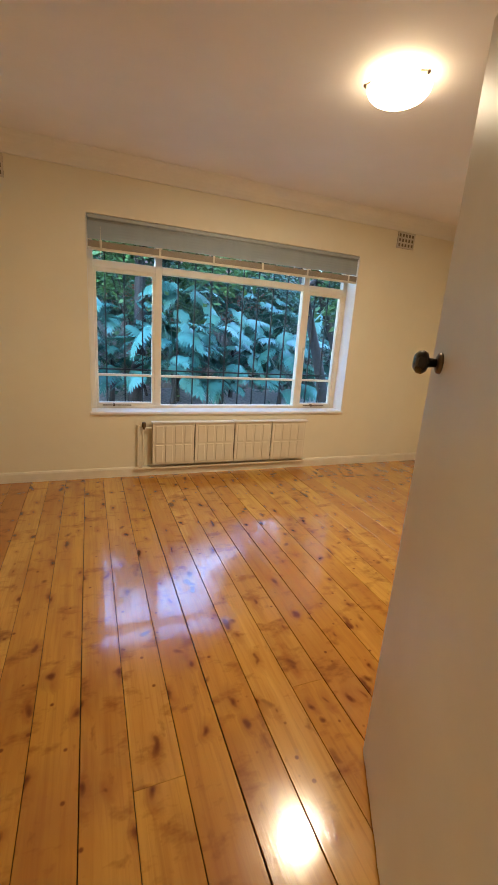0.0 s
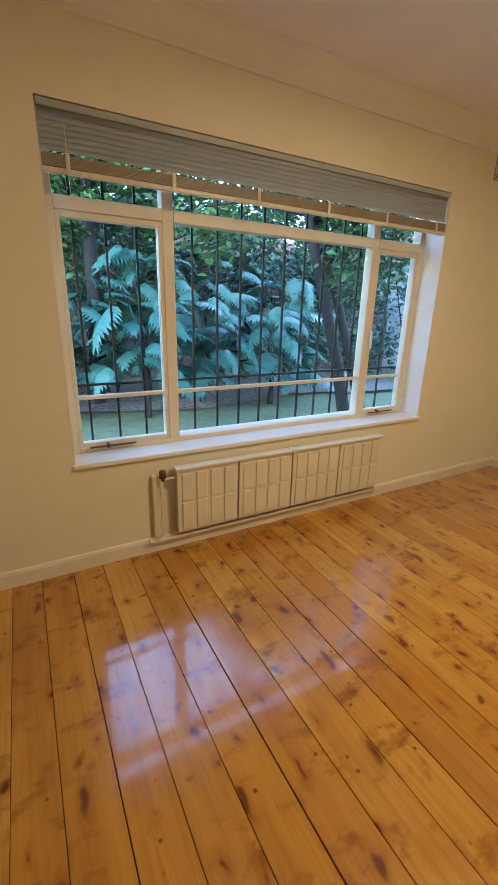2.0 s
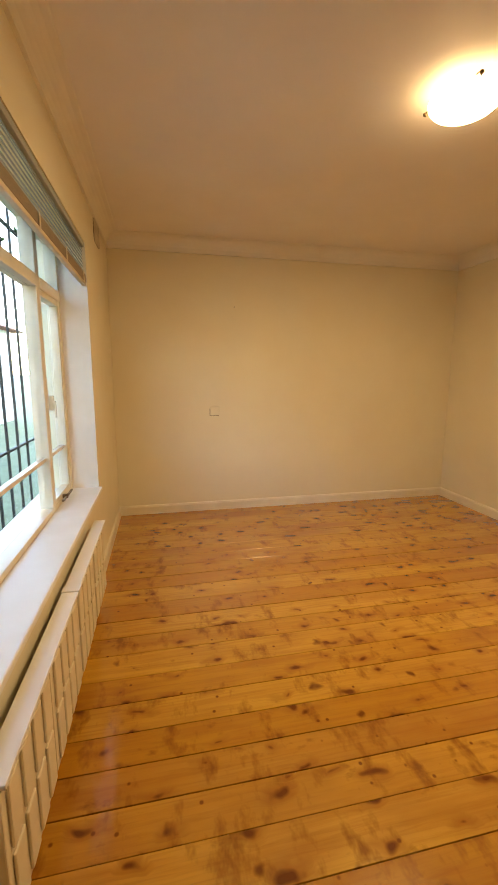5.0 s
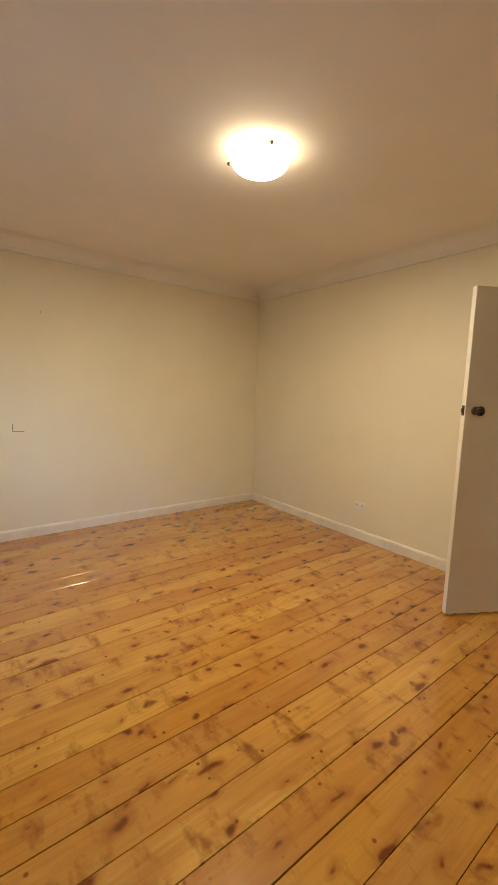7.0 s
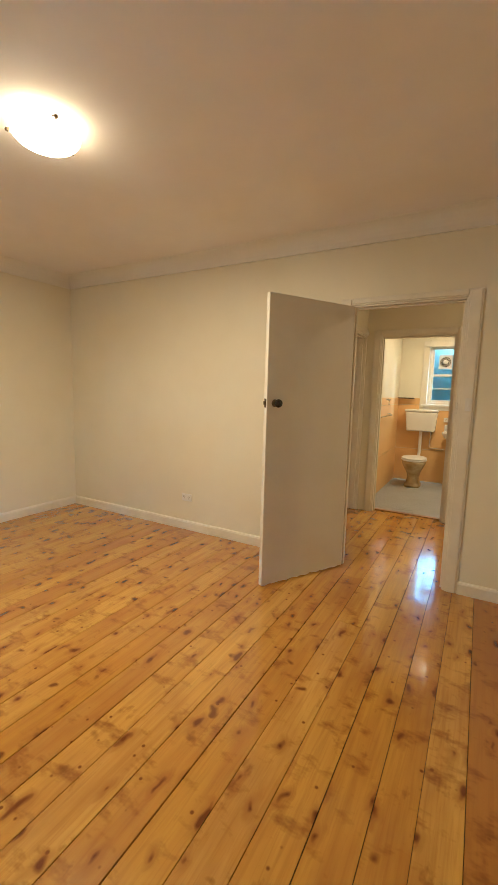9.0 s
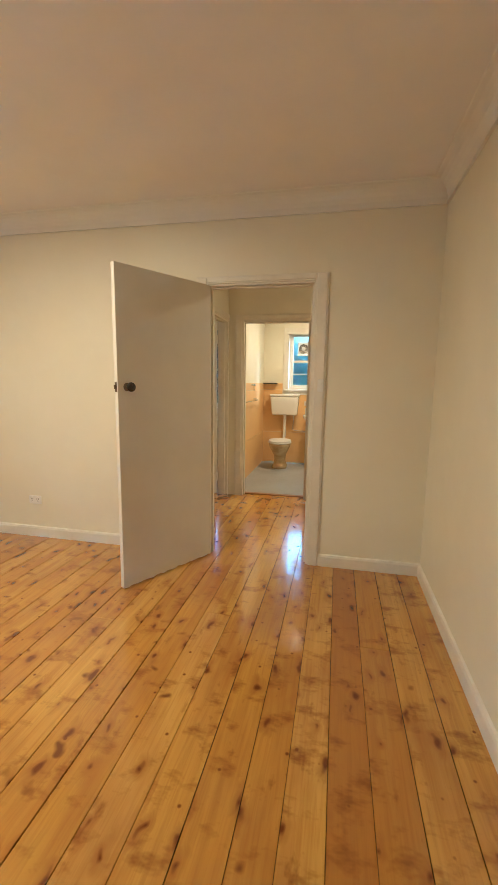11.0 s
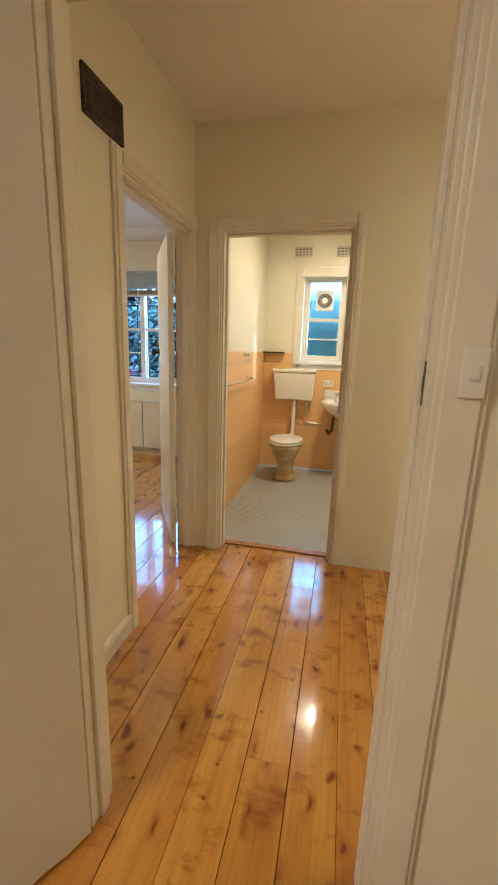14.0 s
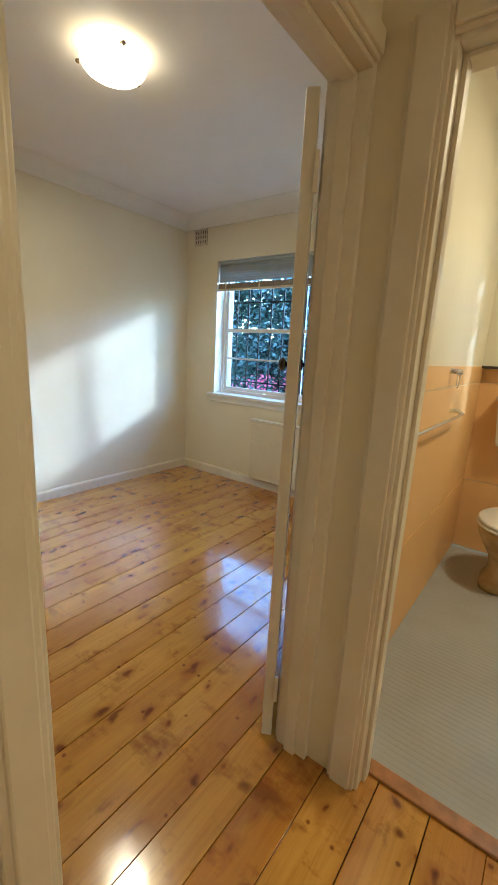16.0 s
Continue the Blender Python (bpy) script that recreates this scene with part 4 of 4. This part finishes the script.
def split_leaf_plant(x, y, size, count, seed):
    r = random.Random(seed)
    e = thing("split_leaf_plant", "large glossy green split-leaf shrub in the bed", "shrub", pose(x, y, -0.33), "garden shrubs")
    tube("stem", [(0, 0, 0), (0.05, 0.04, size * 0.3), (0.0, 0.1, size * 0.6)], 0.06, M_BARK, e, 0.5)
    bm_st = []
    for i in range(count):
        a = r.uniform(-math.pi, math.pi)
        h = size * r.uniform(0.32, 1.0)
        reach = size * r.uniform(0.2, 0.55) * (1.15 - 0.5 * h / size)
        px, py, pz = reach * math.cos(a), reach * math.sin(a), h
        ob = new("leaf", r.choice(LEAVES))
        yaw = math.degrees(a) - 90 + r.uniform(-25, 25)
        ob.matrix_basis = pose(px, py, pz, r.uniform(-35, 15), r.uniform(-20, 20), yaw) @ Matrix.Scale(r.uniform(0.5, 0.9), 4)
        ob.parent = e
        bm_st.append(((0.02, 0.06, size * 0.45), (px * 0.5, py * 0.5, (h + size * 0.45) / 2 + 0.08), (px, py, pz + 0.02)))
    bm = bmesh.new()
    for p in bm_st:
        vs = []
        for q in p:
            vs.append([bm.verts.new((q[0] + dx, q[1] + dy, q[2])) for dx, dy in ((0.008, 0), (-0.004, 0.007), (-0.004, -0.007))])
        for a, b in zip(vs, vs[1:]):
            for i in range(3):
                bm.faces.new((a[i], a[(i + 1) % 3], b[(i + 1) % 3], b[i]))
    finish("stalks", bm, M_SHRUB, e)
    return e


def foliage(name, parent, clumps, per, spread, size, mat, seed, kind="stuff"):
    """Many small folded leaves gathered in clumps."""
    r = random.Random(seed)
    vs, fs = [], []
    for c in clumps:
        c = Vector(c)
        for i in range(per):
            d = Vector((r.gauss(0, 1), r.gauss(0, 1), r.gauss(0, 0.75))) * spread * 0.55
            p = c + d
            s = size * r.uniform(0.6, 1.3)
            e = Euler((r.uniform(-0.9, 0.9), r.uniform(-0.9, 0.9), r.uniform(0, 6.28))).to_matrix()
            k = len(vs)
            for q in ((0, 0, 0), (0.35, 0.45, 0.08), (0, 1.1, -0.05), (-0.35, 0.45, 0.08)):
                vs.append(p + e @ (Vector(q) * s))
            fs += [(k, k + 1, k + 2), (k, k + 2, k + 3)]
    me = bpy.data.meshes.new(name)
    me.from_pydata([tuple(v) for v in vs], [], fs)
    me.materials.append(mat)
    ob = new(name, me)
    ob.parent = parent
    return tagged(ob, kind=kind)


def shrub(label, x, y, w2, d2, h, n, per, size, mat, seed, base=-0.33):
    r = random.Random(seed)
    e = thing("shrub", label, "shrub", pose(x, y, base), "garden shrubs")
    for k in range(3):
        a = r.uniform(0, 6.28)
        tube("stem", [(0.1 * math.cos(a), 0.1 * math.sin(a), 0), (w2 * 0.4 * math.cos(a), d2 * 0.4 * math.sin(a), h * 0.45), (w2 * 0.7 * math.cos(a), d2 * 0.7 * math.sin(a), h * 0.8)], 0.025, M_BARK, e, 0.4)
    cl = [(r.uniform(-w2, w2), r.uniform(-d2, d2), h * r.uniform(0.1, 1.0)) for _ in range(n)]
    foliage("foliage", e, cl, per, 0.42, size, mat, seed)
    return e


def tree(label, x, y, lean, h, rad, clumps, per, size, mat, seed):
    r = random.Random(seed)
    e = thing("tree", label, "tree", pose(x, y, -0.35))
    pts = [(lean[0] * t + 0.05 * math.sin(7 * t), lean[1] * t, h * t) for t in [i / 8 for i in range(9)]]
    tube("trunk", pts, rad, M_BARK, e, 0.35)
    cl = []
    for k in range(8):
        t = r.uniform(0.5, 0.98)
        b = Vector((lean[0] * t, lean[1] * t, h * t))
        a = r.uniform(0, 6.28)
        L = r.uniform(0.8, 1.7)
        tip = b + Vector((L * math.cos(a), L * math.sin(a), r.uniform(0.1, 0.7)))
        tube("limb", [tuple(b), tuple(b.lerp(tip, 0.5) + Vector((0, 0, 0.12))), tuple(tip)], rad * 0.4, M_BARK, e, 0.3)
        for j in range(clumps):
            q = b.lerp(tip, r.uniform(0.35, 1.15))
            cl.append((q.x + r.uniform(-0.3, 0.3), q.y + r.uniform(-0.3, 0.3), q.z + r.uniform(-0.45, 0.3)))
    foliage("crown", e, cl, per, 0.5, size, mat, seed + 1)
    return e


for i, (x, y, s, n) in enumerate(((0.3, 8.2, 1.9, 20), (1.4, 8.9, 2.2, 22), (2.5, 8.0, 1.8, 24), (3.7, 8.6, 2.1, 24), (4.9, 8.1, 1.8, 20), (2.9, 9.5, 2.7, 22), (-0.9, 9.2, 2.4, 20), (5.9, 9.2, 2.3, 20), (4.4, 10.0, 2.9, 18))):
    split_leaf_plant(x, y + 0.95, s, int(n * 2.3), 10 + i)
shrub("dense small-leaved evergreen shrub behind the bed", 0.0, 11.2, 1.7, 0.8, 4.2, 60, 60, 0.12, M_SHRUB, 31)
shrub("dense small-leaved evergreen shrub behind the bed", 7.1, 11.4, 1.9, 0.8, 3.4, 60, 60, 0.12, M_SHRUB, 32)
shrub("dense small-leaved evergreen shrub behind the bed", -3.2, 10.0, 1.7, 1.0, 4.0, 60, 60, 0.12, M_SHRUB, 33)
shrub("leafy pale green shrub at the end of the bed", 2.4, 11.2, 1.5, 0.7, 4.0, 50, 60, 0.13, M_LIGHTLEAF, 34)
shrub("dense evergreen shrub beyond the lawn", 9.8, 10.0, 1.8, 1.2, 3.2, 60, 60, 0.13, M_SHRUB, 35)
tree("dark leaning tree with pale green leaves", 4.75, 6.7, (-0.9, 0.5), 4.2, 0.10, 9, 60, 0.12, M_LIGHTLEAF, 41)
tree("dark leaning tree with pale green leaves", 5.6, 7.3, (-1.3, 0.6), 4.6, 0.09, 8, 60, 0.12, M_LIGHTLEAF, 43)
tree("tall garden tree with dark green leaves", 1.9, 10.2, (0.3, 0.2), 5.2, 0.16, 8, 70, 0.14, M_LIGHTLEAF, 45)

for i, x in enumerate((-5.0, -2.2, 0.6, 2.4, 5.0, 7.8, 10.6)):
    shrub("tall dense boundary shrub before the fence", x, 13.4, 1.6, 0.6, 6.2, 75, 85, 0.18, M_SHRUB, 80 + i)

for i, x in enumerate((-2.5, 0.2, 2.8, 5.2, 7.8)):
    shrub("tall dense hedge shrub behind the back windows", x, -7.8, 1.6, 0.5, 3.1, 90, 120, 0.15, M_SKYLIT_HEDGE, 90 + i)

# paling fence and neighbouring houses
fn = thing("paling_fence", "weathered grey paling fence behind the garden", "fence", pose(0, 12.6, -0.35))
pm = None
for i in range(150):
    if pm is None:
        ob = boxes("paling", [(-0.06, 0.06, -0.01, 0.01, 0, 1.8)], M_FENCE, fn, 0, Matrix.Translation((-7.0, 0, 0)))
        pm = ob.data
    else:
        ob = new("paling", pm)
        ob.parent, ob.matrix_basis = fn, Matrix.Translation((-7.0 + i * 0.125, random.uniform(-0.008, 0.008), random.uniform(-0.02, 0.02)))
for z in (0.4, 1.4):
    boxes("fence_rail", [(-7.1, 11.8, 0.012, 0.06, z, z + 0.09)], M_FENCE, fn)


def house(label, x0, x1, y0, y1, h, wallm, wins):
    e = thing("house", label, "house", pose(0, 0, -0.35))
    boxes("wall", [(x0, x1, y0, y1, 0, h)], wallm, e)
    bm = bmesh.new()
    o = 0.45
    a = [bm.verts.new(p) for p in ((x0 - o, y0 - o, h), (x1 + o, y0 - o, h), (x1 + o, y1 + o, h), (x0 - o, y1 + o, h))]
    r0, r1 = bm.verts.new((x0 + 2, (y0 + y1) / 2, h + 2)), bm.verts.new((x1 - 2, (y0 + y1) / 2, h + 2))
    for f in ((a[0], a[1], r1, r0), (a[1], a[2], r1), (a[2], a[3], r0, r1), (a[3], a[0], r0), a[::-1]):
        bm.faces.new(f)
    finish("roof", bm, M_ROOF, e)
    for x, z in wins:
        boxes("window", [(x - 0.5, x + 0.5, y0 - 0.03, y0 - 0.003, z, z + 1.2)], M_BAR, e)
        boxes("window_frame", [(x - 0.56, x - 0.5, y0 - 0.05, y0 - 0.003, z - 0.06, z + 1.26), (x + 0.5, x + 0.56, y0 - 0.05, y0 - 0.003, z - 0.06, z + 1.26), (x - 0.5, x + 0.5, y0 - 0.05, y0 - 0.003, z - 0.06, z), (x - 0.5, x + 0.5, y0 - 0.05, y0 - 0.003, z + 1.2, z + 1.26)], M_SILL, e)
    return e


house("red brick house behind the garden fence", 1.0, 11.0, 16.0, 22.0, 3.4, M_BRICK, [(3.0, 1.0), (9.0, 1.0)])
house("pale rendered house beyond the side fence", 11.5, 17.5, 9.5, 18.0, 3.2, M_RENDER, [(13.0, 0.9)])

# south side: hedge and pink azaleas
for i, x in enumerate((-1.0, 1.2, 3.4, 5.6)):
    shrub("tall dense hedge shrub behind the back windows", x, -6.6, 1.4, 0.5, 2.3, 90, 90, 0.11, M_SKYLIT_HEDGE, 60 + i)
az = shrub("low shrub below the back windows", 5.6, -5.6, 0.8, 0.4, 1.0, 22, 50, 0.06, M_SHRUB, 70)
foliage("blossom", az, [(random.uniform(-0.9, 0.9), random.uniform(-0.1, 0.45), random.uniform(0.75, 1.2)) for _ in range(24)], 20, 0.2, 0.055, M_PINK, 71)


# ---- floor boards, laid last ----
def floor():
    e = structure(boxes("floor", [(XH0 - 0.1, X1 + 0.1, -0.76, 4.65, -0.10, -0.019), (X2A, X2B + 0.1, YB - 0.05, -0.76, -0.10, -0.019)], M_GAP), "varnished knotty pine floor boards", "floor")
    r = random.Random(5)
    seams = [0.205, 0.352, 0.497, 0.635, 0.768, 0.922, 1.073, 1.228, 1.381, 1.54, 1.70, 1.845, 1.985, 2.125, 2.275, 2.425, 2.59, 2.73, 2.878, 3.04, 3.21]
    while seams[0] > XH0:
        seams.insert(0, seams[0] - r.uniform(0.14, 0.158))
    while seams[-1] < X2B + 0.1:
        seams.append(seams[-1] + r.uniform(0.14, 0.165))
    for a, b in zip(seams, seams[1:]):
        mid = (a + b) / 2
        if mid < X0 or mid > X1 + 0.05:
            lo, hi = (-0.76, 1.0) if mid < X0 else (None, None)
        elif mid < 1.80:
            lo, hi = -0.76, 4.62
        elif mid < X2B + 0.05:
            lo, hi = YB - 0.02, 4.62
        else:
            lo, hi = 1.0, 4.62
        if lo is None:
            continue
        cuts = [lo]
        if r.random() < 0.55:
            cuts.append(lo + (hi - lo) * r.uniform(0.25, 0.8))
        if mid > X2A and r.random() < 0.4:
            cuts.append(0.98)
        cuts = sorted(cuts) + [hi]
        for p, q in zip(cuts, cuts[1:]):
            if q - p < 0.3:
                continue
            g = r.choice((0.0006, 0.001, 0.0016, 0.0022))
            dz = r.uniform(-0.0006, 0.0006)
            hx, hy = (b - a) / 2 - g, (q - p) / 2 - 0.0006
            bm = bmesh.new()
            c = 0.0012
            top = [(-hx + c, -hy), (hx - c, -hy), (hx - c, hy), (-hx + c, hy)]
            edge = [(-hx, -hy), (hx, -hy), (hx, hy), (-hx, hy)]
            t = [bm.verts.new((x, y, 0)) for x, y in top]
            m1 = [bm.verts.new((x, y, -c)) for x, y in edge]
            lw = [bm.verts.new((x, y, -0.018)) for x, y in edge]
            bm.faces.new(t)
            for i in range(4):
                j = (i + 1) % 4
                bm.faces.new((m1[i], m1[j], t[j], t[i]))
                bm.faces.new((lw[i], lw[j], m1[j], m1[i]))
            finish("plank", bm, M_PINE, e, False, 0, pose(mid, (p + q) / 2, dz))


floor()
